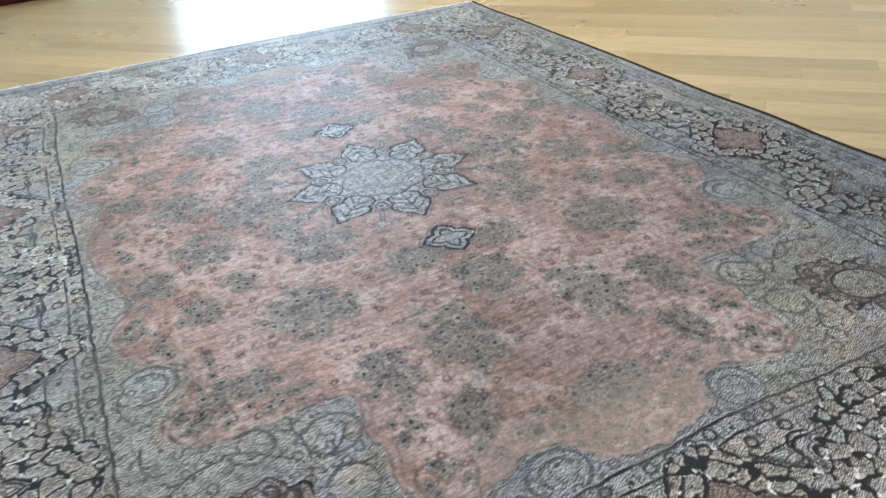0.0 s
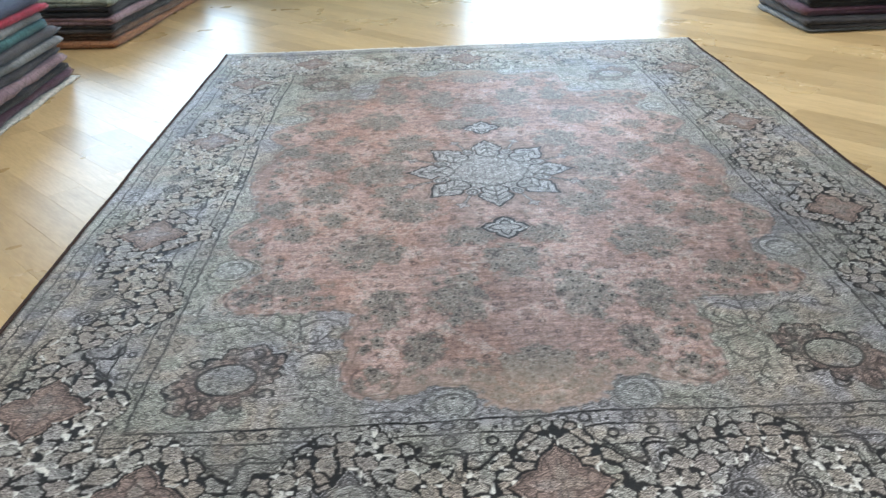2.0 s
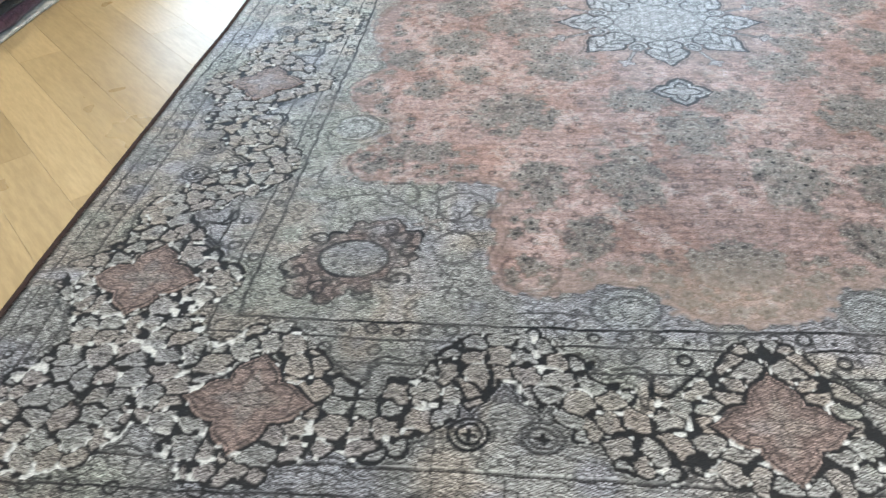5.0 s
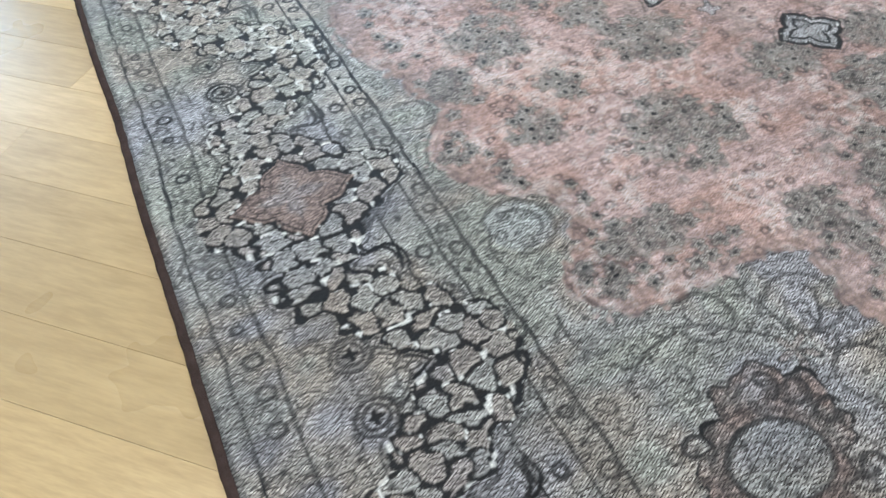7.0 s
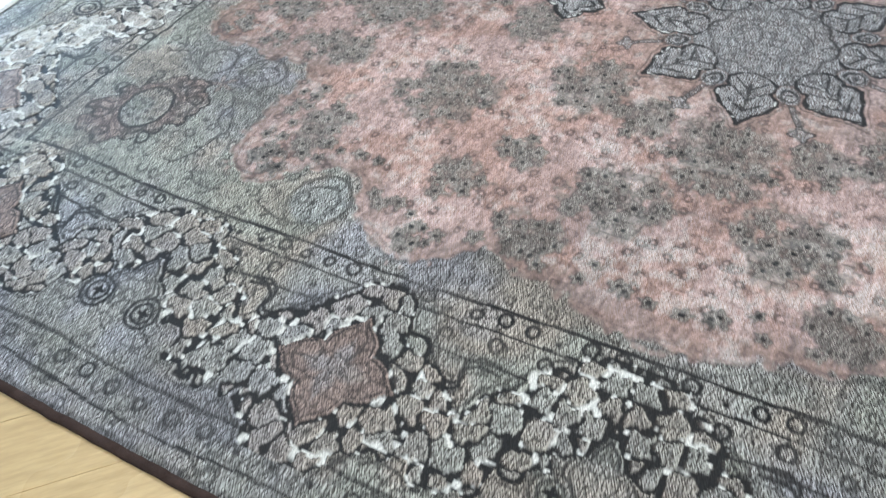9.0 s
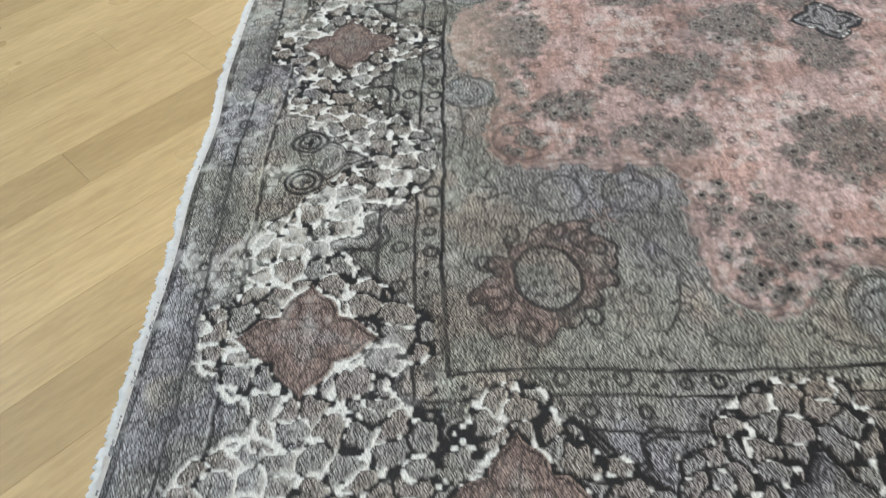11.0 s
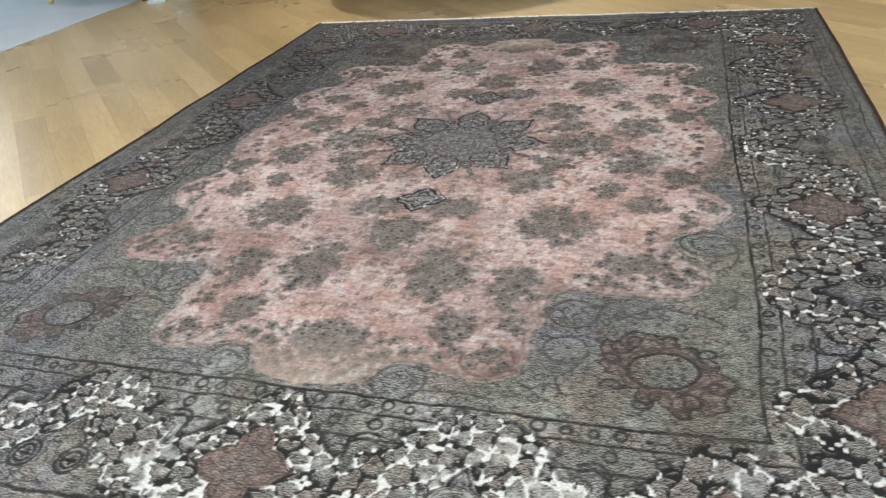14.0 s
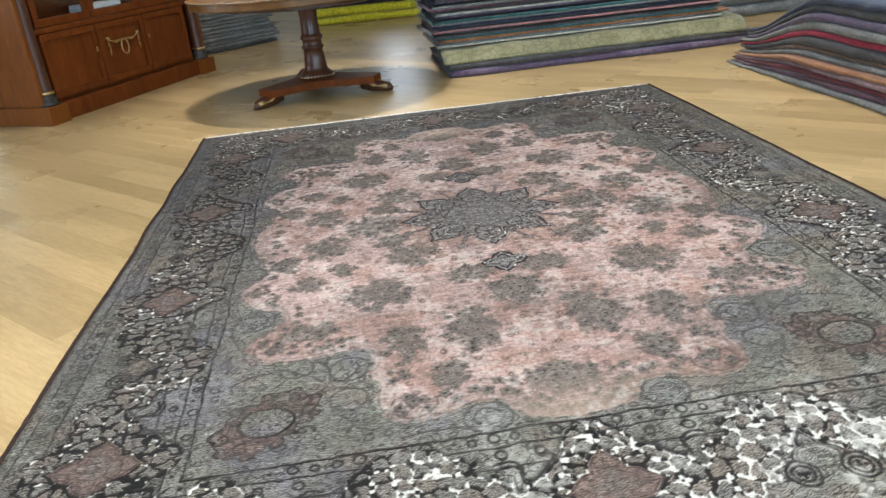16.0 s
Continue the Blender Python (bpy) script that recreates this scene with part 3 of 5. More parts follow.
for cx, cy, hw, hh, count in BUNCH:
    r = np.hypot((U - cx) / hw, (V - cy) / hh)
    bunch = np.maximum(bunch, np.clip((1.12 - r + (vnoise(U, V, 0.035, 21) - 0.5) * 0.9 + (vnoise(U, V, 0.012, 26) - 0.5) * 0.8) / 0.35, 0, 1))
    for k in range(count):
        a, q = k * 2.4 + rb.uniform(-0.3, 0.3), math.sqrt((k + 0.5) / count)
        FLOWER_SPOTS.append((cx + hw * q * math.cos(a), cy + hh * q * math.sin(a), rb.uniform(0.014, 0.023)))
# a loose row of flowers follows the rim of the field
for (x0, y0), (x1, y1) in list(zip(line, line[1:]))[::2]:
    n = math.hypot(x1 - x0, y1 - y0) + 1e-9
    for off in (0.045, 0.085):
        if rb.random() < 0.62:
            o = off + rb.uniform(-0.012, 0.012)
            FLOWER_SPOTS.append((x0 + (y1 - y0) / n * o, y0 - (x1 - x0) / n * o, rb.uniform(0.011, 0.019)))
wreath = np.zeros(shape2)
flower_ink = np.zeros(shape2)
for cx, cy, rad in FLOWER_SPOTS:
    a0, a1 = max(0, int((cx - 0.04) / STEP)), min(NU, int((cx + 0.04) / STEP) + 1)
    b0, b1 = max(0, int((cy - 0.04) / STEP)), min(NV, int((cy + 0.04) / STEP) + 1)
    if a1 <= a0 or b1 <= b0:
        continue
    w = (slice(b0, b1), slice(a0, a1))
    du, dv = U[w] - cx + wob[w], V[w] - cy + wob2[w]
    r, th = np.hypot(du, dv), np.arctan2(dv, du)
    d = r - rad * (1 + 0.22 * np.cos(5 * th + cx * 90))
    flower_ink[w] = np.where(d < 0.003, 0, flower_ink[w])
    flower_ink[w] = np.maximum(flower_ink[w], np.maximum(0.40 * line_mask(d, 0.0024), 0.95 * soft(r - 0.0052, 0.003)))
    wreath[w] = np.maximum(wreath[w], soft(d, 0.004))
ring_m = np.hypot(U, V * 0.95)
bunch = np.maximum(bunch, 0.40 * np.clip((0.43 - ring_m + (vnoise(U, V, 0.06, 22) - 0.5) * 0.20) / 0.06, 0, 1))
rim = np.clip(1.05 - (-sd_field) / 0.11 + (vnoise(U, V, 0.045, 23) - 0.5) * 0.8 + (vnoise(U, V, 0.014, 25) - 0.5) * 0.7, 0, 1) * 0.6
e2, d2c, id2 = cells(U + wob, V + wob2, 0.022, 41)
thin = np.maximum(thin, field * flower_ink)
thin = np.maximum(thin, 0.42 * field * (1 - wreath) * np.maximum(bunch, rim) * (e2 < 0.0020) * (id2 > 0.35))
bunch = np.clip(np.maximum(bunch * 0.75 + rim * 0.45, wreath), 0, 1) * field

# scattered small drawing all over the ground of the spandrels and along the field's rim
e3, d3, id3 = cells(U + wob * 1.5, V + wob2 * 1.5, 0.040, 43)
off_field = (1 - field) * (1 - border)
scatter = np.maximum(np.where(id3 > 0.72, line_mask(np.abs(d3 - 0.011), 0.0036), 0), np.where(id3 < 0.22, soft(d3 - 0.0065, 0.004), 0))
scatter = np.maximum(scatter, np.where((id3 > 0.3) & (id3 < 0.7), 0.7, 0) * (e3 < 0.0030))
thin = np.maximum(thin, 0.50 * off_field * scatter)
e4, d4, id4 = cells(U - wob2, V + wob, 0.024, 47)
vines = np.maximum(0.45 * (e4 < 0.0026) * (id4 > 0.5), np.where(id4 > 0.86, line_mask(np.abs(d4 - 0.0075), 0.0034), 0))
thin = np.maximum(thin, 0.55 * field * vines)
thin = np.maximum(thin, 0.50 * border * (1 - fl) * np.where(id4 > 0.55, 1, 0) * (e4 < 0.0028))

# central star medallion and its two pendants
th, r = np.arctan2(V, U), np.hypot(U, V)
k8 = (th + math.pi / 8) % (math.pi / 4) - math.pi / 8
p8, q8 = r * np.cos(k8), np.abs(r * np.sin(k8))
leaf8 = q8 - np.interp(p8, (0.0, 0.150, 0.165, 0.185, 0.205, 0.220, 0.238, 0.258, 0.275, 0.290, 0.315, 0.350), (-0.1, -0.02, 0.034, 0.054, 0.058, 0.048, 0.066, 0.068, 0.056, 0.050, 0.024, 0.0))
leaf8 = np.where(p8 > 0.350, np.hypot(p8 - 0.350, q8), leaf8)
core8 = r - 0.190
pa, pr_ = np.arctan2(V - 0.517, U), np.hypot(U * 0.98, V - 0.517)
pend = pr_ - 0.088 / (np.abs(np.cos(pa)) ** 0.85 + np.abs(np.sin(pa)) ** 0.85) ** 1.176 - 0.010 * np.abs(np.sin(4 * pa))
med = np.minimum(np.minimum(leaf8, core8), pend)
mm = soft(med, 0.004)
# teardrop loops between the leaves, with a tail and a small star
kk = np.abs(k8) - math.pi / 8
pl, ql = r * np.cos(kk), np.abs(r * np.sin(kk))
tear = np.hypot((pl - 0.232) * 0.72, ql) - np.interp(pl, (0.19, 0.235, 0.285), (0.030, 0.026, 0.010))
tail = np.maximum(ql, np.abs(pl - 0.300) - 0.030)
star = np.hypot(pl - 0.352, ql) - (0.016 + 0.012 * np.abs(np.cos(2 * np.arctan2(ql, pl - 0.352))) ** 3)
in_tear = soft(tear, 0.003)
ink = np.maximum(ink, line_mask(leaf8 + wob * 0.3, 0.0062) * (p8 > 0.155))
ink = np.maximum(ink, line_mask(pend + wob * 0.3, 0.0070))
ink = np.maximum(ink, line_mask(pend + 0.026 + wob * 0.3, 0.0045) * mm)
for c, k in ((0.300, 0.9), (0.262, 1.1), (0.222, 1.0)):
    chevron = np.abs(p8 - (c - k * q8))
    ink = np.maximum(ink, 0.9 * soft(chevron - 0.0044, 0.003) * soft(leaf8 + 0.008, 0.006) * (q8 < 0.040))
ink = np.maximum(ink, 0.8 * soft(np.maximum(q8, np.abs(p8 - 0.250) - 0.050) - 0.0036, 0.003))
ink *= 1 - in_tear
thin *= 1 - in_tear
ink = np.maximum(ink, 0.9 * line_mask(tear + 0.009, 0.0030))
ink = np.maximum(ink, 0.8 * soft(np.hypot(pl - 0.228, ql) - 0.0085, 0.004))
ink = np.maximum(ink, 0.55 * line_mask(tear - 0.003, 0.0028))
thin = np.maximum(thin, 0.7 * line_mask(star, 0.0030))
thin = np.maximum(thin, 0.7 * line_mask(tail - 0.006, 0.0026))
thin = np.maximum(thin, 0.55 * line_mask(med - 0.016, 0.0028))
rose = r - (0.140 + 0.018 * np.abs(np.cos(4 * th)))
rose2 = r - (0.070 + 0.020 * np.abs(np.sin(4 * th)))
thin = np.maximum(thin, 0.70 * mm * line_mask(rose + wob * 0.4, 0.0038))
thin = np.maximum(thin, 0.60 * mm * line_mask(rose2 + wob * 0.4, 0.0034))
thin = np.maximum(thin, 0.50 * mm * (r < 0.19) * (cells(U + wob + lobe_u * 0.5, V + wob2 + lobe_v * 0.5, 0.036, 51)[0] < 0.0024))
mm = np.maximum(mm, np.maximum(in_tear, 0.8 * soft(np.minimum(star, tail - 0.006), 0.003)))
pale = np.maximum(pale, mm)
pale = np.maximum(pale, 0.6 * soft(np.minimum(np.hypot(U - 0.235, V - 1.45), np.hypot(U - 0.90, V - 0.735)) - 0.062, 0.01))
bunch *= 1 - mm
ink = np.clip(ink, 0, 1)
thin = np.clip(thin * 1.25, 0, 1)

# the whole rug: rows of slanting pile sampled from the quarter with slight unevenness of the weave
NX, NY, SOUTH = 715, 1801, -2.0
gx, gy = np.meshgrid(np.linspace(-HX, HX, NX), np.linspace(SOUTH, HY, NY))
# the pattern's middle sits a little south and east of the rug's middle, the south band is narrower than the north one
gs = (gy + 0.03) * 1.508 / 1.48
gs = np.where(gy > 1.45, 1.508 + (gy - 1.45) * 0.492 / 0.55, np.where(gy < -1.51, -1.508 + (gy + 1.51) * 0.492 / 0.49, gs))
sx = gx - 0.028 * np.clip(1 - np.abs(gx) / 1.45, 0, 1) + (vnoise(gx, gy, 0.30, 61) - 0.5) * 0.020 + (vnoise(gx, gy, 0.03, 62) - 0.5) * 0.005
sy = gs + (vnoise(gx, gy, 0.30, 63) - 0.5) * 0.020 + (vnoise(gx, gy, 0.03, 64) - 0.5) * 0.005
sx = np.where(np.abs(gx) > 1.46, gx, sx)
sy = np.where(np.abs(gy) > 1.96, gs, sy)
iu = np.clip(np.rint(np.abs(sx) / STEP), 0, NU - 1).astype(int)
iv = np.clip(np.rint(np.abs(sy) / STEP), 0, NV - 1).astype(int)


def take(layer):
    return layer[iv, iu]


g_fl = take(np.maximum(soft(flowers - 0.012, 0.006) * in_band, mm))
g_ink, g_thin, g_rust, g_pale, g_field, g_bunch, g_border, g_blossom = (take(a) for a in (ink, thin, rust, pale, field, bunch, border, blossom))
n1, n2, n3 = vnoise(gx, gy, 0.35, 71), vnoise(gx, gy, 0.09, 72), vnoise(gx, gy, 0.02, 73)
n4, n5 = vnoise(gx, gy, 0.007, 74), vnoise(gx * 0.12, gy, 0.006, 75)
n6 = vnoise(gx, gy, 0.0125, 76)


def lerp(a, b, f):
    return a + (np.asarray(b) - a) * f[..., None]


n7, n8 = vnoise(gx, gy, 0.16, 81), vnoise(gx, gy, 0.055, 82)
hue = vnoise(gx, gy, 0.22, 83)


def weave(ground, fieldc, rustc, palec, bunchc, inkc, thin_k, bunch_k=0.85, rusty=(0.0, 0.0, 0.0)):
    ground = np.array(ground)
    col = np.ones((NY, NX, 3)) * ground
    # traces of the old brown, violet and green dyes in the washed-out wool
    col = lerp(col, ground * (1.10, 0.97, 0.86), np.clip((n7 * 0.6 + n8 * 0.4 - 0.50) / 0.18, 0, 1) * 0.8)
    col = lerp(col, ground * (0.95, 0.96, 1.10), np.clip((hue * 0.6 + n8 * 0.4 - 0.55) / 0.15, 0, 1) * 0.8)
    col = lerp(col, ground * (0.97, 1.0, 0.90), np.clip((0.45 - hue * 0.6 - n8 * 0.4) / 0.15, 0, 1) * 0.7)
    col = col * (0.78 + 0.44 * n2 + 0.25 * (n1 - 0.5))[..., None]
    tint = lerp(ground * 0.98, ground * (1.0, 0.86, 0.79), np.clip((g_blossom - 0.45) * 8, 0, 1))
    col = col + (tint - col) * (0.55 * (g_blossom > 0.02))[..., None]
    f = np.ones((NY, NX, 3)) * np.array(fieldc)
    f = lerp(f, np.array(rusty), np.clip((n7 * 0.55 + n8 * 0.45 - 0.47) / 0.16, 0, 1) * 0.75)
    col = lerp(col, f * (0.74 + 0.30 * n2 + 0.40 * (n1 - 0.25) + 0.45 * (n5 - 0.5) + 0.22 * (n6 - 0.5))[..., None], g_field)
    col = lerp(col, np.array(bunchc) * (0.75 + 0.5 * n3)[..., None], bunch_k * g_bunch)
    col = lerp(col, np.array(palec) * (0.85 + 0.3 * n3)[..., None], 0.85 * g_pale)
    col = lerp(col, np.array(rustc) * (0.8 + 0.4 * n3)[..., None], g_rust)
    col = lerp(col, np.array(inkc), thin_k * g_thin * (0.65 + 0.5 * n2))
    return col * (0.72 + 0.56 * n4)[..., None]


# bare cotton foundation where the dark outlines have worn away; most at the north end
bare_zone = np.clip(1.25 - np.hypot((gx + 0.35) / 1.0, (gy - 1.9) / 0.62), 0, 1)
bare_amount = 0.10 + 0.22 * np.clip((np.abs(gy) - 1.3) / 0.6, 0, 1) + 0.18 * bare_zone + 0.18 * np.clip((gy - 1.42) / 0.12, 0, 1) + 0.08 * (gy > 0) + 0.16 * (gx < -1.0)
bare_ink = np.clip(((n6 * 0.75 + 0.25 * n2) - (0.80 - 0.55 * bare_amount)) / 0.07, 0, 1)
bare_ground = bare_zone * np.clip((n3 * 0.4 + n2 * 0.4 + n6 * 0.2 + n1 * 0.3 - 0.68) / 0.22, 0, 1) * 0.65
COTTON = np.array((0.72, 0.71, 0.66))
tan = np.clip(1 - np.hypot(gx / 0.55, (np.abs(gy) - 1.42) / 0.17), 0, 1) * g_field

# nap sheen put into two colour sets: silvery seen along the pile, deep and dark against it; the worn field is short and
# the other way about
south_sheen = weave((0.450, 0.446, 0.412), (0.228, 0.142, 0.108), (0.335, 0.252, 0.214), (0.54, 0.56, 0.56), (0.355, 0.350, 0.310), (0.014, 0.014, 0.014), 1.0, 0.74, (0.195, 0.112, 0.078))
south_sheen = lerp(south_sheen, np.array((0.25, 0.195, 0.135)), 0.5 * tan)
south_sheen = lerp(south_sheen, np.array((0.010, 0.010, 0.011)), 0.98 * g_ink)
south_sheen = lerp(south_sheen, COTTON * 0.8, g_fl * g_ink ** 2 * np.clip(bare_ink * 0.7, 0, 1))
north_sheen = weave((0.046, 0.039, 0.035), (0.385, 0.287, 0.270), (0.070, 0.048, 0.042), (0.014, 0.013, 0.012), (0.062, 0.052, 0.046), (0.010, 0.009, 0.009), 1.0, 0.88, (0.325, 0.212, 0.182))
north_sheen = lerp(north_sheen, np.array((0.42, 0.33, 0.26)), 0.5 * tan)
north_sheen = lerp(north_sheen, COTTON * 0.8, g_field * (1 - g_pale) * (1 - 0.75 * g_bunch) * np.clip((n2 * 0.4 + n3 * 0.3 + n6 * 0.3 - 0.56) / 0.14, 0, 1) * 0.40)
north_sheen = lerp(north_sheen, np.array((0.008, 0.008, 0.008)), 0.98 * g_ink)
north_sheen = lerp(north_sheen, COTTON, g_fl * g_ink ** 4 * np.clip(bare_ink * 0.95, 0, 1))
north_sheen = lerp(north_sheen, COTTON * 0.85, bare_ground * (1 - 0.7 * g_thin))

height = TOP - 0.0035 * g_ink * (g_border > 0.5) - 0.0018 * g_field * (1 - g_bunch) - 0.0008 * g_thin + 0.0016 * (n3 - 0.5) + 0.0022 * (vnoise(gx, gy, 0.4, 77) - 0.5)
# knots stand in uneven weft rows, each knot leaning a little
knot_h = np.random.RandomState(9).uniform(-1, 1, (NY, NX))
checker = np.where((np.arange(NY)[:, None] + np.arange(NX)[None, :]) % 2, 1.0, -1.0)
height = height + 0.00051 * (knot_h - 0.5 * np.roll(knot_h, 2, 0)) + 0.00014 * checker
edge_y = gy + np.where(np.abs(gy) > 1.9, np.sign(gy) * (np.abs(gy) - 1.9) * 10 * ((vnoise(gx, gx * 0, 0.22, 78) - 0.5) * 0.020), 0)
edge_x = gx + np.where(np.abs(gx) > 1.4, np.sign(gx) * (np.abs(gx) - 1.4) * 10 * ((vnoise(gy, gy * 0 + gx * 0 + np.sign(gx), 0.30, 79) - 0.5) * 0.014), 0)


def fill_colors(me, name, rgb):
    att = me.attributes.new(name, "FLOAT_COLOR", "POINT")
    flat = np.ones((NX * NY, 4), np.float32)
    flat[:, :3] = np.clip(rgb.reshape(-1, 3), 0.004, 0.9)
    att.data.foreach_set("color", flat.ravel())


pile_me = bpy.data.meshes.new("woven_face")
co = np.stack([edge_x, edge_y, height], -1).reshape(-1, 3).astype(np.float32)
idx = np.arange(NX * NY).reshape(NY, NX)
quads = np.stack([idx[:-1, :-1], idx[:-1, 1:], idx[1:, 1:], idx[1:, :-1]], -1).reshape(-1, 4).astype(np.int32)
pile_me.vertices.add(len(co))
pile_me.vertices.foreach_set("co", co.ravel())
pile_me.loops.add(quads.size)
pile_me.loops.foreach_set("vertex_index", quads.ravel())
pile_me.polygons.add(len(quads))
pile_me.polygons.foreach_set("loop_start", np.arange(0, quads.size, 4, dtype=np.int32))
pile_me.polygons.foreach_set("loop_total", np.full(len(quads), 4, np.int32))
pile_me.polygons.foreach_set("use_smooth", np.ones(len(quads), bool))
pile_me.update(calc_edges=True)
fill_colors(pile_me, "pile_south_sheen", south_sheen)
fill_colors(pile_me, "pile_north_sheen", north_sheen)

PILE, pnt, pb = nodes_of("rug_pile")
# faces sloping south show one set, north the other; the sheen is colour here
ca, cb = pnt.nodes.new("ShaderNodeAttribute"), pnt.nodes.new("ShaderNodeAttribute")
ca.attribute_name, cb.attribute_name = "pile_south_sheen", "pile_north_sheen"
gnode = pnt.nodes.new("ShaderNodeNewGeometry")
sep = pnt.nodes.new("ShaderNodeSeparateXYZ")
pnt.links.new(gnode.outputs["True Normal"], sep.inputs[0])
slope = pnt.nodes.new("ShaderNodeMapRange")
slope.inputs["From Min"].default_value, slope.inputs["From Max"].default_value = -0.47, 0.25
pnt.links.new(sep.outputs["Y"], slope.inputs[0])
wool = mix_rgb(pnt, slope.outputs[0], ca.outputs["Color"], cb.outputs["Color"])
pp = gnode.outputs["Position"]
knot = noise_node(pnt, scaled(pnt, pp, (0.35, 1.0, 1.0)), 420, 3, 0.7)
tuft = noise_node(pnt, pp, 150, 3, 0.6)
wool = mix_rgb(pnt, 1.0, wool, ramp(pnt, knot.outputs["Fac"], [(0.30, (0.82, 0.82, 0.82)), (0.70, (1.14, 1.14, 1.14))]), "MULTIPLY")
wool = mix_rgb(pnt, 1.0, wool, ramp(pnt, tuft.outputs["Fac"], [(0.30, (0.86, 0.86, 0.86)), (0.70, (1.12, 1.12, 1.12))]), "MULTIPLY")
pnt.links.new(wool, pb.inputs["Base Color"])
pb.inputs["Roughness"].default_value = 0.44
pb.inputs["Specular IOR Level"].default_value = 0.12
pb.inputs["Sheen Weight"].default_value = 0.035
pb.inputs["Sheen Roughness"].default_value = 0.4
bump(pnt, pb, knot.outputs["Fac"], 0.2, 0.002)
# the soft wool evens out its shading: lean the normals of the tufts towards upright
lean = pnt.nodes.new("ShaderNodeVectorMath")
lean.operation = "MULTIPLY_ADD"
lean.inputs[1].default_value, lean.inputs[2].default_value = (0.2, 0.2, 0.2), (0.0, 0.0, 0.8)
pnt.links.new(gnode.outputs["Normal"], lean.inputs[0])
upright = pnt.nodes.new("ShaderNodeVectorMath")
upright.operation = "NORMALIZE"
pnt.links.new(lean.outputs[0], upright.inputs[0])
for link in pnt.links:
    if link.to_node == pb and link.to_socket.name == "Normal":
        pnt.links.new(upright.outputs[0], link.from_node.inputs["Normal"])
        break
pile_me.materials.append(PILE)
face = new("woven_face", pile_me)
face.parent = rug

COTTON_MAT = plain_mat("cotton_fringe", (0.74, 0.73, 0.70), 0.95, vary=0.1, scale=60, bumpy=0.9, spec=0.1)
BINDING = plain_mat("dark_binding", (0.052, 0.033, 0.027), 0.9, vary=0.35, scale=40, bumpy=0.8, spec=0.1)
for s, jj in ((-1, 0), (1, NY - 1)):
    xs, ys = edge_x[jj], edge_y[jj]
    bm = bmesh.new()
    rs = random.Random(5 + s)
    prev = None
    for i in range(NX):
        wd = 0.017 + 0.010 * noise.noise((xs[i] * 26, s, 0)) + rs.uniform(-0.003, 0.005)
        zt = 0.012 + 0.004 * noise.noise((xs[i] * 40, s, 3.0)) + rs.uniform(-0.0015, 0.0015)
        y0 = ys[i]
        ring = [bm.verts.new((xs[i], y0 - s * 0.006, 0.0095)), bm.verts.new((xs[i], y0 + s * 0.002, zt)), bm.verts.new((xs[i], y0 + s * wd * 0.6, zt * 0.92)),
                bm.verts.new((xs[i], y0 + s * wd, 0.004)), bm.verts.new((xs[i], y0 + s * (wd - 0.002), 0.0006))]
        if prev:
            for k in range(4):
                bm.faces.new((prev[k], ring[k], ring[k + 1], prev[k + 1]))
        prev = ring
    part("fringe", bm, COTTON_MAT, rug, "short matted white cotton fringe")
for s, ii in ((-1, 0), (1, NX - 1)):
    xs, ys = edge_x[:, ii], edge_y[:, ii]
    bm = bmesh.new()
    prev = None
    for j in range(0, NY, 6):
        o = 0.002 * noise.noise((ys[j] * 30, s, 8.0))
        ring = [bm.verts.new((xs[j] + s * (dx + o), ys[j], z)) for dx, z in ((-0.009, 0.0105), (-0.003, 0.0135), (0.004, 0.0125), (0.008, 0.006), (0.006, 0.0006))]
        if prev:
            for k in range(4):
                bm.faces.new((prev[k], prev[k + 1], ring[k + 1], ring[k]))
        prev = ring
    part("selvedge", bm, BINDING, rug, "dark brown overcast side binding", True)


# ---- stacks of folded rugs ----
PAL = {
    "charcoal": ((0.045, 0.042, 0.045), (0.085, 0.08, 0.082)), "plum": ((0.075, 0.030, 0.050), (0.14, 0.07, 0.09)), "olive": ((0.17, 0.16, 0.085), (0.31, 0.29, 0.17)),
    "grey": ((0.13, 0.13, 0.13), (0.26, 0.26, 0.25)), "teal": ((0.025, 0.085, 0.085), (0.06, 0.17, 0.17)), "rose": ((0.42, 0.15, 0.16), (0.55, 0.28, 0.27)),
    "cream": ((0.46, 0.43, 0.36), (0.62, 0.58, 0.50)), "rust": ((0.28, 0.11, 0.045), (0.40, 0.20, 0.10)), "crimson": ((0.27, 0.010, 0.032), (0.40, 0.03, 0.06)),
    "navy": ((0.022, 0.028, 0.06), (0.06, 0.075, 0.12)), "violet": ((0.085, 0.055, 0.11), (0.17, 0.13, 0.19)), "sage": ((0.20, 0.22, 0.17), (0.34, 0.36, 0.29)),
    "brown": ((0.10, 0.055, 0.032), (0.20, 0.12, 0.075)), "black": ((0.014, 0.013, 0.014), (0.035, 0.033, 0.035)), "yellow": ((0.72, 0.60, 0.02), (0.86, 0.76, 0.06)),
    "mauve": ((0.17, 0.10, 0.115), (0.31, 0.21, 0.225)), "darkred": ((0.09, 0.008, 0.016), (0.15, 0.02, 0.03)),
}
CLOTH = {k: textile_mat("pile_" + k, *v) for k, v in PAL.items()}
TONE_WORDS = {"darkred": "dark red", "sage": "sage green", "olive": "olive green"}


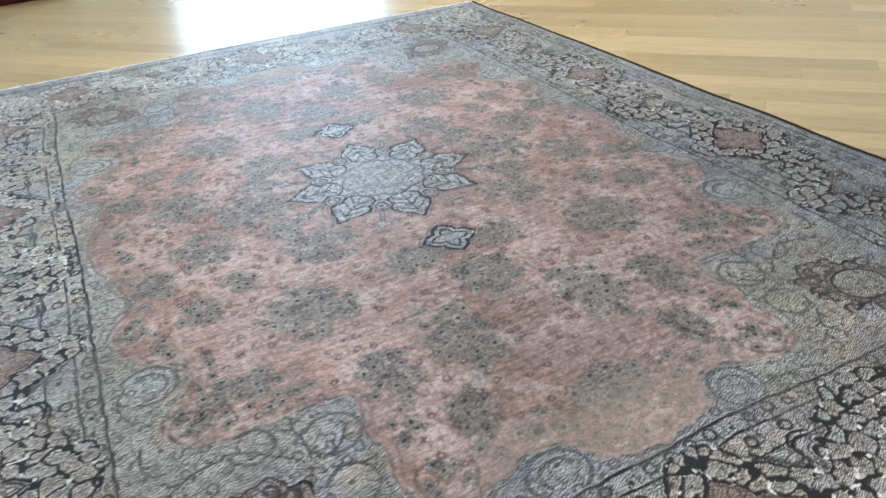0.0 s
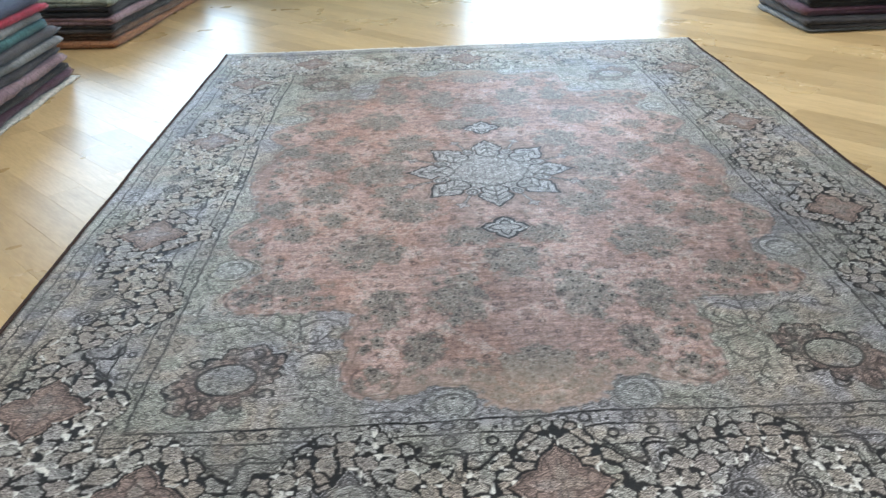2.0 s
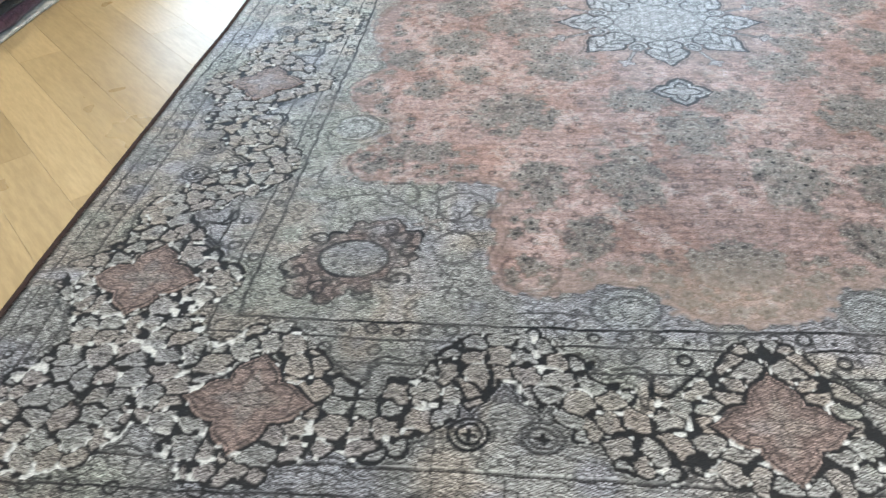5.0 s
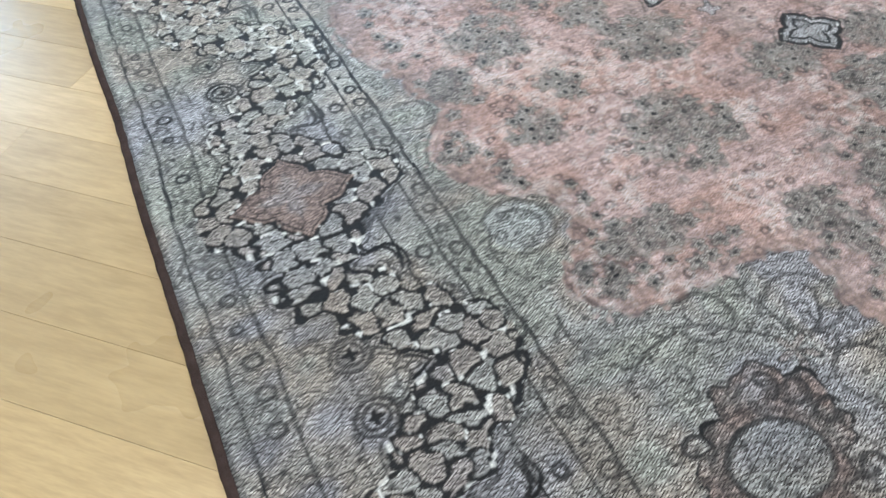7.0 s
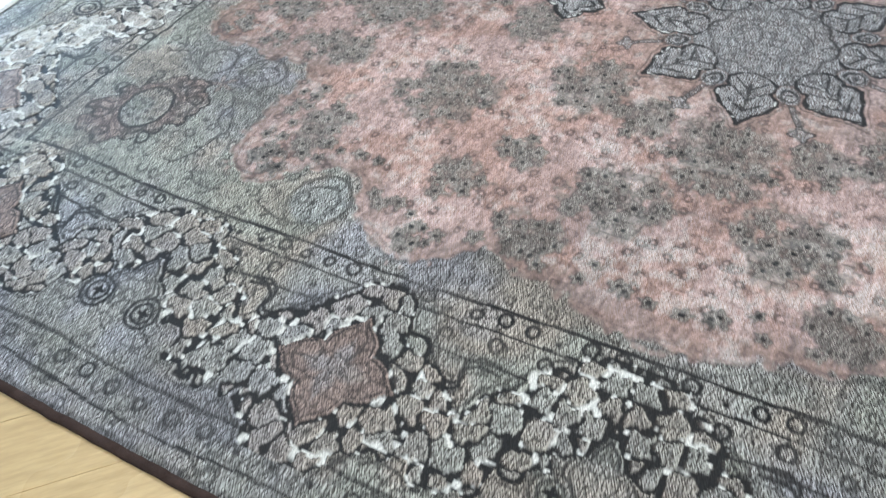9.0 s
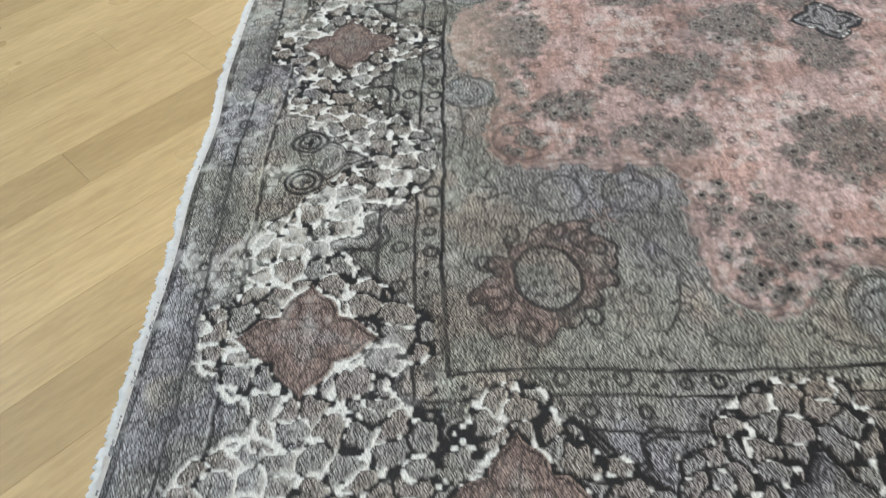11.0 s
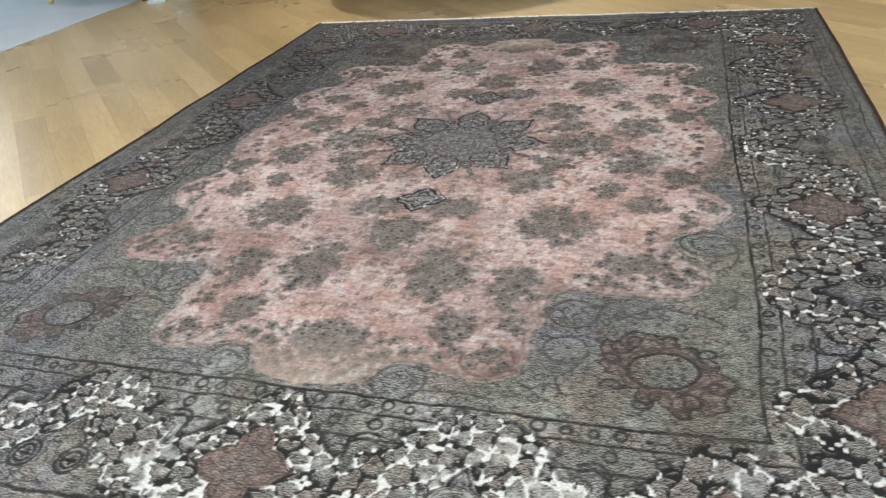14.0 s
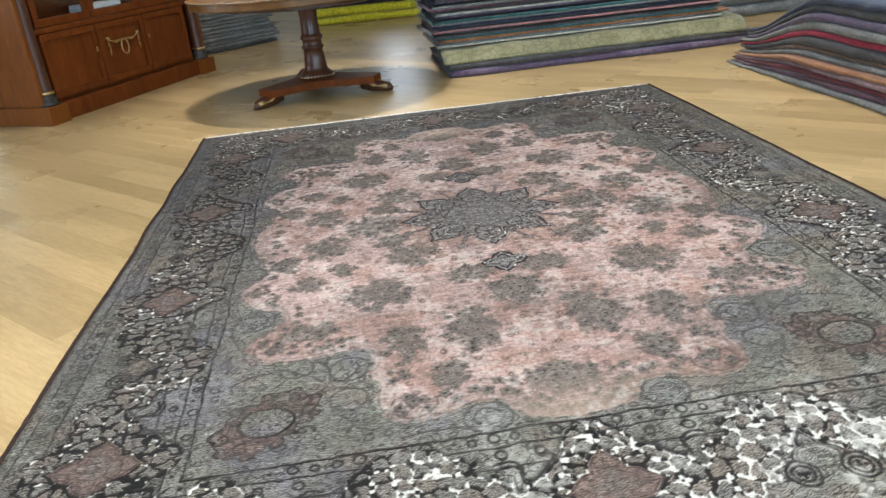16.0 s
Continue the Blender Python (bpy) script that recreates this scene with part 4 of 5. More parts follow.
def folded_rug(length, depth, thick, seed, lip=0.0):
    """A folded rug: two layers joined by a round fold along the front (y = 0), length along x, back at y = depth."""
    rs = random.Random(seed)
    bm = bmesh.new()
    nx = max(8, int(length / 0.07))
    h, half = thick, thick / 2
    t = h * 0.46
    prof = []
    for k in range(7):
        a = math.pi * k / 6
        prof.append((half - half * math.sin(a), half - half * math.cos(a)))
    outer = [(depth, 0.0), (depth * 0.5, 0.0)] + prof + [(depth * 0.5, h), (depth + lip, h)]
    inner = [(depth + lip, h - t), (depth * 0.5, h - t), (half + 0.004, h - t + 0.001), (half, half), (half + 0.004, t - 0.001), (depth * 0.5, t), (depth, t)]
    loop = outer + inner
    ph, ph2 = rs.uniform(0, 50), rs.uniform(0, 50)
    rings = []
    for i in range(nx + 1):
        x = length * i / nx
        end = min(1.0, min(i, nx - i) * length / nx / 0.05)
        oy = 0.034 * noise.noise((x * 1.6, ph, 0)) + 0.016 * noise.noise((x * 7, ph, 2))
        swell = 1.0 + 0.16 * noise.noise((x * 3.2, ph2, 0)) + 0.08 * noise.noise((x * 11, ph2, 5))
        ring = []
        for y, z in loop:
            front = max(0.0, 1 - y / (depth * 0.6))
            zz = z * (swell if z > half else 1.0)
            if z > half * 1.1:
                zz -= (1 - end) * h * 0.12
            ring.append(bm.verts.new((x + 0.010 * noise.noise((y * 6, z * 60, ph)) * (1 - end) * 5, y + oy * front, min(max(zz, 0.0), h * 1.0))))
        rings.append(ring)
    n = len(loop)
    for a, b in zip(rings, rings[1:]):
        for k in range(n):
            bm.faces.new((a[k], a[(k + 1) % n], b[(k + 1) % n], b[k]))
    m = len(outer)
    for r in (rings[0], rings[-1]):
        # end faces: the cut edge of the folded layers, joined in strips
        for k in range(m - 1):
            j = n - 1 - int(round(k * (n - m - 1) / (m - 1)))
            j2 = n - 1 - int(round((k + 1) * (n - m - 1) / (m - 1)))
            if j == j2:
                bm.faces.new((r[k], r[k + 1], r[j]))
            else:
                bm.faces.new((r[k], r[k + 1], r[j2], r[j]))
    bmesh.ops.recalc_face_normals(bm, faces=bm.faces)
    return bm


def bend(bm, fun, base, ox):
    """Press a pile flat where fun is below 1."""
    for v in bm.verts:
        v.co.z = (base + v.co.z) * fun(v.co.x + ox) - base


def rug_stack(m, length, depth, layers, group, seed, sag=None, steps=None):
    """Folded rugs piled up; m places the front left bottom corner. layers: (tone, thickness) from below."""
    rs = random.Random(seed)
    z = 0.0
    for i, (tone, th) in enumerate(layers):
        dl = rs.uniform(-0.05, 0.04) if i else 0.0
        fy = rs.uniform(-0.012, 0.03) if i else 0.0
        if steps:
            fy += steps(i)
        ox = rs.uniform(-0.03, 0.03) if i else 0.0
        bm = folded_rug(length + dl, depth - max(fy, 0) , th, seed * 31 + i)
        if sag:
            bend(bm, sag, z, ox)
        ob = obj("folded_rug", bm, CLOTH[tone], smooth=True)
        ob.matrix_world = m @ pose(ox, fy, z + 0.0005)
        word = TONE_WORDS.get(tone, tone)
        where = "lying lowest on the oak floor" if i == 0 else ("topmost in a tall pile" if i == len(layers) - 1 else "pressed flat within a pile")
        tagged(ob, "folded %s pile rug %s" % (word, where), "rug", group)
        z += th


# long pile beside the table: two stepped rugs in front, a khaki one draped over them, many thin ones behind
M_SW = pose(-0.28, -3.02, 0, 0, 0, 180 + 1)
rug_stack(M_SW, 2.55, 1.15, [("violet", 0.055), ("charcoal", 0.045)], "long rug pile by the table", 3)


def draped_rug(name, m, length, mat, label, z0, z1, drop, depth):
    """A rug that lies over the pile and slopes down over its front."""
    bm = bmesh.new()
    nx, prof = 48, [(0.0, z0), (-0.005, z0 + 0.018), (0.02, z0 + 0.03), (drop * 0.35, z0 + (z1 - z0) * 0.45), (drop * 0.7, z0 + (z1 - z0) * 0.85), (drop, z1), (drop + 0.3, z1 + 0.012), (depth, z1 + 0.012),
                    (depth, z1 - 0.002), (drop + 0.3, z1 - 0.002), (drop, z1 - 0.014), (drop * 0.7, z0 + (z1 - z0) * 0.85 - 0.014), (drop * 0.35, z0 + (z1 - z0) * 0.45 - 0.014), (0.03, z0 + 0.004)]
    rings = []
    for i in range(nx + 1):
        x = length * i / nx
        rings.append([bm.verts.new((x, y + 0.02 * noise.noise((x * 2.2, 7, 0)) * max(0, 1 - y / 0.4), z + 0.010 * noise.noise((x * 2.6, y * 4, 9)) * (0.2 if z < z0 + 0.02 else 1.0)))
                      for y, z in prof])
    n = len(prof)
    for a, b in zip(rings, rings[1:]):
        for k in range(n):
            bm.faces.new((a[k], a[(k + 1) % n], b[(k + 1) % n], b[k]))
    bm.faces.new(rings[0])
    bm.faces.new(list(reversed(rings[-1])))
    bmesh.ops.recalc_face_normals(bm, faces=bm.faces)
    ob = obj(name, bm, mat, smooth=True)
    ob.matrix_world = m
    return tagged(ob, label, "rug", "long rug pile by the table")


draped_rug("draped_rug", M_SW @ pose(-0.05, 0.035, 0), 2.55, CLOTH["olive"], "khaki patterned rug draped over the front of a pile", 0.102, 0.205, 0.13, 1.1)
tones = ["cream", "grey", "rust", "teal", "grey", "black", "rose", "charcoal", "navy", "grey", "teal", "black", "violet", "cream", "charcoal", "plum", "grey", "black", "violet", "charcoal", "grey", "plum"]
rug_stack(M_SW @ pose(-0.07, 0.17, 0.219), 2.4, 0.95, [(t, 0.013 + 0.006 * ((i * 7) % 3)) for i, t in enumerate(tones)], "long rug pile by the table", 5)

# west piles, their folds facing the large rug
def sag_w(x):
    t = min(1.0, max(0.0, x / 0.85))
    return 0.45 + 0.55 * t * t * (3 - 2 * t) + 0.04 * noise.noise((x * 2.5, 3, 1)) * t
rug_stack(pose(-2.27, -2.42, 0, 0, 0, 90), 1.92, 1.15,
          [("grey", 0.03), ("plum", 0.035), ("darkred", 0.03), ("mauve", 0.034), ("rust", 0.03), ("grey", 0.034), ("brown", 0.03), ("charcoal", 0.05), ("crimson", 0.045), ("grey", 0.05), ("violet", 0.05), ("charcoal", 0.05), ("navy", 0.05)],
          "west rug piles", 11, sag=sag_w, steps=lambda i: 0.012 * i)
rug_stack(pose(-2.29, -0.42, 0, 0, 0, 90.6), 2.06, 1.15,
          [("cream", 0.012), ("plum", 0.05), ("black", 0.045), ("mauve", 0.05), ("charcoal", 0.05), ("grey", 0.045), ("charcoal", 0.05), ("teal", 0.05), ("grey", 0.045), ("crimson", 0.04), ("navy", 0.05)],
          "west rug piles", 17, steps=lambda i: 0.010 * i)
rug_stack(pose(-2.30, 2.30, 0, 0, 0, 84), 1.75, 1.0,
          [("rust", 0.05), ("brown", 0.05), ("charcoal", 0.06), ("mauve", 0.05), ("black", 0.06), ("sage", 0.055)], "west rug piles", 23)
# darker piles further off
rug_stack(pose(2.30, 2.86, 0, 0, 0, -90), 0.80, 1.6, [("grey", 0.03), ("charcoal", 0.06), ("plum", 0.06), ("black", 0.06), ("charcoal", 0.06)], "east rug piles", 29)
rug_stack(pose(-2.25, 4.28, 0, 0, 0, 0), 1.5, 1.3, [("darkred", 0.06), ("charcoal", 0.06), ("darkred", 0.06), ("plum", 0.06)], "north rug piles", 37)
rug_stack(pose(2.25, -5.95, 0, 0, 0, 219), 1.15, 1.0, [("charcoal", 0.04)] + [("grey", 0.034 + 0.008 * (k % 3)) for k in range(14)], "south rug piles", 41)
rug_stack(pose(1.1, -7.65, 0, 0, 0, 178), 1.6, 1.2, [("yellow", 0.10), ("yellow", 0.12), ("black", 0.10), ("charcoal", 0.1)], "south rug piles", 43)
rug_stack(pose(-2.9, -4.4, 0, 0, 0, 180), 1.2, 1.0, [("grey", 0.12), ("grey", 0.14), ("plum", 0.14), ("charcoal", 0.12)], "south rug piles", 47)

# ---- round table with inlaid top ----
TX, TY, TH, TR = 0.77, -3.09, 0.795, 0.864
table = thing("pedestal_table", pose(TX, TY, 0), "round walnut pedestal table with floral marquetry and gilt paw feet", "table")
top = part("tabletop", lathe([(TR - 0.02, TH - 0.062), (TR - 0.012, TH - 0.055), (TR - 0.012, TH - 0.018), (TR, TH - 0.014), (TR + 0.001, TH - 0.004), (TR - 0.0005, TH)], 96), TOPWOOD, table)
part("burr_panel", lathe([(TR - 0.074, TH - 0.002), (TR - 0.074, TH + 0.0012)], 96), BURR, top, "figured burr walnut centre panel")
rim = [((TR - 0.001) * math.cos(2 * math.pi * k / 120), (TR - 0.001) * math.sin(2 * math.pi * k / 120), TH - 0.0025) for k in range(121)]
part("rim_line", tube(rim, [0.0016] * 121, 8), PAPER, top, "thin pale edge of the varnished rim", True)


def petal_flower(cx, cy, r, petals, turn):
    bm = bmesh.new()
    for k in range(petals):
        a = turn + 2 * math.pi * k / petals
        ol = []
        for i in range(12):
            t = 2 * math.pi * i / 12
            lx, ly = 0.62 * r + 0.38 * r * math.cos(t), 0.16 * r * math.sin(t) * (1.0 + 0.35 * math.cos(t))
            ol.append((cx + lx * math.cos(a) - ly * math.sin(a), cy + lx * math.sin(a) + ly * math.cos(a)))
        slab(ol, TH - 0.001, TH + 0.0012, bm)
    slab([(cx + 0.2 * r * math.cos(2 * math.pi * i / 14), cy + 0.2 * r * math.sin(2 * math.pi * i / 14)) for i in range(14)], TH - 0.001, TH + 0.0014, bm)
    return bm


def leaf_shape(cx, cy, size, turn, rise=0.0012):
    """A lobed leaf with its tip along +x before the turn."""
    half = [(0.0, 0.03), (0.10, 0.10), (0.22, 0.17), (0.30, 0.12), (0.36, 0.22), (0.52, 0.27), (0.55, 0.16), (0.66, 0.20), (0.80, 0.19), (0.83, 0.10), (0.93, 0.09), (1.0, 0.0)]
    pts = half + [(x, -y) for x, y in reversed(half[:-1])]
    ol = [(cx + size * ((x - 0.5) * math.cos(turn) - y * math.sin(turn)), cy + size * ((x - 0.5) * math.sin(turn) + y * math.cos(turn))) for x, y in pts]
    return slab(ol, TH - 0.001, TH + rise)


for k in range(36):
    a = radians(151.0 + 10 * k)
    ca_, sa_ = math.cos(a), math.sin(a)
    if k % 2:
        part("inlaid_leaf", leaf_shape((TR - 0.036) * ca_, (TR - 0.036) * sa_, 0.072, a + radians(129)), INLAY, top, "pale satinwood leaf inlay")
    else:
        part("inlaid_flower", petal_flower((TR - 0.034) * ca_, (TR - 0.034) * sa_, 0.024, 8, a), INLAY, top, "pale satinwood flower inlay")
        b = a + 0.012
        part("inlaid_leaf", leaf_shape((TR - 0.020) * math.cos(b), (TR - 0.020) * math.sin(b), 0.026, b + math.pi + 0.5, 0.0022), INLAY, top, "pale satinwood leaf inlay")
part("apron", lathe([(0.60, TH - 0.105), (0.62, TH - 0.10), (0.62, TH - 0.062)], 64), DARKWOOD, table)
part("column", lathe([(0.13, 0.135), (0.135, 0.15), (0.125, 0.165), (0.10, 0.185), (0.088, 0.20), (0.086, 0.22), (0.078, 0.30), (0.072, 0.345), (0.084, 0.355), (0.086, 0.37), (0.074, 0.38), (0.074, 0.415), (0.085, 0.424), (0.088, 0.44),
                      (0.078, 0.45), (0.070, 0.47), (0.066, 0.58), (0.075, 0.66), (0.10, TH - 0.105)], 40), DARKWOOD, table, "turned dark walnut column", True)
beads = bmesh.new()
for k in range(30):
    a = 2 * math.pi * k / 30
    bmesh.ops.create_icosphere(beads, subdivisions=1, radius=0.007, matrix=Matrix.Translation((0.132 * math.cos(a), 0.132 * math.sin(a), 0.147)))
part("beading", beads, BRASS, table, "row of small gilt beads")
outline = []
for k in range(3):
    a = radians(38 + 120 * k)
    for off, rad in ((-0.17, 0.50), (0.17, 0.50), (0.45, 0.30), (1.047, 0.20), (1.64, 0.30)):
        outline.append((rad * math.cos(a + off), rad * math.sin(a + off)))
plinth = part("plinth", slab(outline, 0.075, 0.128), MAHOGANY, table, "three-sided concave mahogany plinth")
for k in range(3):
    a = radians(38 + 120 * k)
    ca_, sa_ = math.cos(a), math.sin(a)
    foot = tube([(0.36 * ca_, 0.36 * sa_, 0.055), (0.44 * ca_, 0.44 * sa_, 0.048), (0.52 * ca_, 0.52 * sa_, 0.040), (0.58 * ca_, 0.58 * sa_, 0.028), (0.61 * ca_, 0.61 * sa_, 0.016)], [0.036, 0.046, 0.044, 0.034, 0.014], 12)
    for v in foot.verts:
        v.co.z = max(v.co.z, 0.001)
    f = part("paw_foot", foot, DARKWOOD, table, "dark carved paw foot", True)
    for s in (-1, 1):
        w = s * 0.036
        pts = [((0.36 + 0.22 * t) * ca_ - (w + s * 0.006 * math.sin(t * 9)) * sa_, (0.36 + 0.22 * t) * sa_ + (w + s * 0.006 * math.sin(t * 9)) * ca_, 0.085 - 0.05 * t + 0.010 * math.sin(t * 8)) for t in [i / 8 for i in range(9)]]
        part("gilt_mount", tube(pts, [0.013 + 0.006 * math.sin(i * 1.9) for i in range(9)], 8), GILT, f, "cast gilt scroll", True)

# ---- empire bookcase ----
ang = math.degrees(math.atan2(-3.02 + 4.88, 2.80 - 1.84))
CW, CD = 2.09, 0.62
cab = thing("bookcase", pose(1.84, -4.88, 0, 0, 0, ang), "polished mahogany bookcase with columns, brass mounts and glazed upper part", "cabinet")
# local: x along the front, front at y = 0, the body behind it towards -y


def cpart(name, bm, mat, label="", parent=None, smooth=False):
    return part(name, bm, mat, parent or cab, label, smooth)


bm = boxed(0.17, CW - 0.17, -CD, -0.055, 0.0, 0.135, bevel=0.006)
cpart("plinth", bm, MAHOGANY)
for x0 in (0.0, CW - 0.19):
    b = cpart("plinth_block", boxed(x0, x0 + 0.19, -CD, 0.0, 0.0, 0.14, bevel=0.006), MAHOGANY_SIDE)
cpart("side_panel", boxed(0.02, 0.05, -CD, -0.06, 0.14, 2.1, bevel=0.004), MAHOGANY_SIDE)
cpart("side_panel", boxed(CW - 0.05, CW - 0.02, -CD, -0.06, 0.14, 2.1, bevel=0.004), MAHOGANY_SIDE, "lighter polished mahogany side")
cpart("back_panel", boxed(0.05, CW - 0.05, -CD, -CD + 0.02, 0.14, 2.1), MAHOGANY)
cpart("base_shelf", boxed(0.05, CW - 0.05, -CD + 0.02, -0.13, 0.135, 0.16), MAHOGANY)
cpart("mid_shelf", boxed(0.05, CW - 0.05, -CD + 0.02, -0.085, 0.655, 0.695, bevel=0.008), MAHOGANY)
cpart("top_board", boxed(0.0, CW, -CD, 0.0, 2.1, 2.2, bevel=0.02), MAHOGANY)
for x in (0.095, CW - 0.095):
    col = cpart("column", lathe([(0.055, 0.235), (0.052, 0.26), (0.048, 0.40), (0.042, 2.0), (0.05, 2.02), (0.06, 2.1)], 28, cx=x, cy=-0.085), DARKWOOD, "dark turned column", smooth=True)
    part("column_base", lathe([(0.075, 0.14), (0.078, 0.155), (0.06, 0.17), (0.068, 0.19), (0.066, 0.205), (0.056, 0.215), (0.058, 0.235)], 28, cx=x, cy=-0.085), IRON, col, "bronzed moulded base", True)
    part("brass_ring", lathe([(0.059, 0.228), (0.064, 0.232), (0.064, 0.244), (0.058, 0.248)], 28, cx=x, cy=-0.085), BRASS, col, "bright brass collar", True)
third = (CW - 0.38) / 3
for i in range(3):
    x0, x1 = 0.19 + third * i + 0.004, 0.19 + third * (i + 1) - 0.004
    d = cpart("door", boxed(x0, x1, -0.13, -0.105, 0.165, 0.65, bevel=0.004), MAHOGANY)
    bm = bmesh.new()
    for p0, p1, q0, q1 in ((x0, x1, 0.165, 0.215), (x0, x1, 0.60, 0.65), (x0, x0 + 0.05, 0.215, 0.60), (x1 - 0.05, x1, 0.215, 0.60)):
        box(bm, p0, p1, -0.104, -0.090, q0, q1, bevel=0.005)
    part("door_frame", bm, MAHOGANY, d)
    if i == 1:
        mx = (x0 + x1) / 2
        bm = bmesh.new()
        n = 26
        ringp = [(mx + 0.042 * math.cos(2 * math.pi * k / n), -0.090, 0.425 + 0.062 * math.sin(2 * math.pi * k / n)) for k in range(n + 1)]
        part("brass_wreath", tube(ringp, [0.006 + 0.002 * (k % 2) for k in range(n + 1)], 8), BRASS, d, "oval brass laurel wreath", True)
        for s in (-1, 1):
            sw = [(mx + s * (0.03 + 0.15 * t), -0.090, 0.49 - 0.02 * math.sin(math.pi * t) + 0.02 * t) for t in [k / 8 for k in range(9)]]
            part("brass_swag", tube(sw, [0.009 - 0.003 * math.cos(k) for k in range(9)], 8), BRASS, d, "brass swag", True)
            dr = [(mx + s * 0.18 + s * 0.004 * math.sin(k), -0.090, 0.525 - 0.15 * k / 8) for k in range(9)]
            part("brass_drop", tube(dr, [0.014, 0.016, 0.011, 0.009, 0.010, 0.008, 0.009, 0.006, 0.003], 8), BRASS, d, "hanging brass tassel", True)
    else:
        kx = x1 - 0.03 if i == 0 else x0 + 0.03
        part("escutcheon", tube([(kx, -0.092, 0.435), (kx, -0.088, 0.45), (kx, -0.088, 0.46), (kx, -0.092, 0.475)], [0.004, 0.009, 0.009, 0.004], 10), BRASS, d, "small brass keyhole plate", True)
for i in range(3):
    x0, x1 = 0.19 + third * i + 0.004, 0.19 + third * (i + 1) - 0.004
    bm = bmesh.new()
    for p0, p1, q0, q1 in ((x0, x1, 0.70, 0.76), (x0, x1, 2.03, 2.095), (x0, x0 + 0.055, 0.76, 2.03), (x1 - 0.055, x1, 0.76, 2.03)):
        box(bm, p0, p1, -0.125, -0.10, q0, q1, bevel=0.005)
    d = cpart("glazed_door", bm, MAHOGANY)
    g = part("pane", boxed(x0 + 0.05, x1 - 0.05, -0.115, -0.111, 0.755, 2.035), GLASS, d)
    g.visible_shadow = False
cpart("shelf", boxed(0.05, CW - 0.05, -CD + 0.02, -0.16, 1.25, 1.27), MAHOGANY)
M = cab.matrix_world
for k, (dx, h) in enumerate(((0.0, 0.016), (0.006, 0.02), (0.0, 0.014), (0.01, 0.018), (0.004, 0.03))):
    z = 0.6955 + sum(hh for _, hh in ((0, 0.016), (0, 0.02), (0, 0.014), (0, 0.018), (0, 0.03))[:k])
    bk = obj("book", boxed(-0.17, 0.17, -0.12, 0.12, 0, h, bevel=0.003), (PAPER, PALEBLUE, PAPER, PALEBLUE, PAPER)[k])
    bk.matrix_world = M @ pose(CW / 2 + dx, -0.30, z, 0, 0, 3 - 2 * k)
    tagged(bk, "pale blue and white book lying in a glazed cabinet", "book", "books in the cabinet")

# ---- pale lacquered commode with gilt legs, in the bright bay ----
con = thing("console_table", pose(4.10, -3.28, 0, 0, 0, -2), "pale blue lacquered commode on slender gilt cabriole legs", "commode")
part("body", boxed(-0.55, 0.55, -0.29, 0.29, 0.42, 0.85, bevel=0.02), PALEBLUE, con)
part("top", boxed(-0.58, 0.58, -0.32, 0.32, 0.852, 0.88, bevel=0.008), TILE, con)
for z0 in (0.45, 0.65):
    dr = part("drawer", boxed(-0.49, 0.49, 0.292, 0.306, z0, z0 + 0.17, bevel=0.005), WHITEPLASTIC, con, "white drawer front")
    for x in (-0.25, 0.25):
        part("handle", tube([(x - 0.04, 0.312, z0 + 0.10), (x - 0.02, 0.325, z0 + 0.07), (x + 0.02, 0.325, z0 + 0.07), (x + 0.04, 0.312, z0 + 0.10)], [0.006] * 4, 8), IRON, dr, "dark drop handle", True)
for x, y in ((-0.50, 0.25), (0.50, 0.25), (-0.50, -0.25), (0.50, -0.25)):
    s = 1 if x > 0 else -1
    leg = part("leg", tube([(x, y, 0.45), (x + s * 0.02, y + 0.01, 0.36), (x + s * 0.008, y, 0.22), (x - s * 0.012, y, 0.10), (x + s * 0.004, y + 0.01, 0.03), (x + s * 0.01, y + 0.014, 0.006)], [0.034, 0.03, 0.018, 0.013, 0.015, 0.018], 12), PALEBLUE, con, "", True)
    part("gilt_shoe", tube([(x - s * 0.012, y, 0.085), (x - s * 0.004, y, 0.05), (x + s * 0.006, y + 0.012, 0.026), (x + s * 0.012, y + 0.018, 0.008)], [0.015, 0.022, 0.026, 0.024], 12), GILT, leg, "gilt leaf shoe", True)
    part("gilt_knee", tube([(x, y + 0.004, 0.44), (x + s * 0.024, y + 0.014, 0.37), (x + s * 0.012, y + 0.004, 0.28)], [0.038, 0.033, 0.014], 12), GILT, leg, "gilt acanthus knee", True)

# dark carved stool standing behind the commode's legs
stool = thing("carved_stool", pose(4.95, -4.05, 0, 0, 0, 12), "low dark carved wooden stool on the pale stone floor", "stool")
part("seat", boxed(-0.30, 0.30, -0.24, 0.24, 0.36, 0.44, bevel=0.025), DARKWOOD, stool)
part("apron", boxed(-0.27, 0.27, -0.21, 0.21, 0.27, 0.357, bevel=0.012), DARKWOOD, stool)
for x in (-0.22, 0.22):
    for y in (-0.16, 0.16):
        s = 1 if x > 0 else -1
        part("leg", tube([(x, y, 0.30), (x + s * 0.05, y, 0.22), (x + s * 0.02, y, 0.12), (x - s * 0.01, y, 0.05), (x + s * 0.04, y, 0.022)], [0.045, 0.05, 0.035, 0.026, 0.021], 12), DARKWOOD, stool, "", True)
for y in (-0.16, 0.16):
    part("carved_scroll", tube([(-0.20 + 0.40 * k / 20, y, 0.15 + 0.045 * math.sin(k * 0.94)) for k in range(21)], [0.020 + 0.006 * math.sin(k * 1.7) for k in range(21)], 8), DARKWOOD, stool, "wavy carved rail", True)

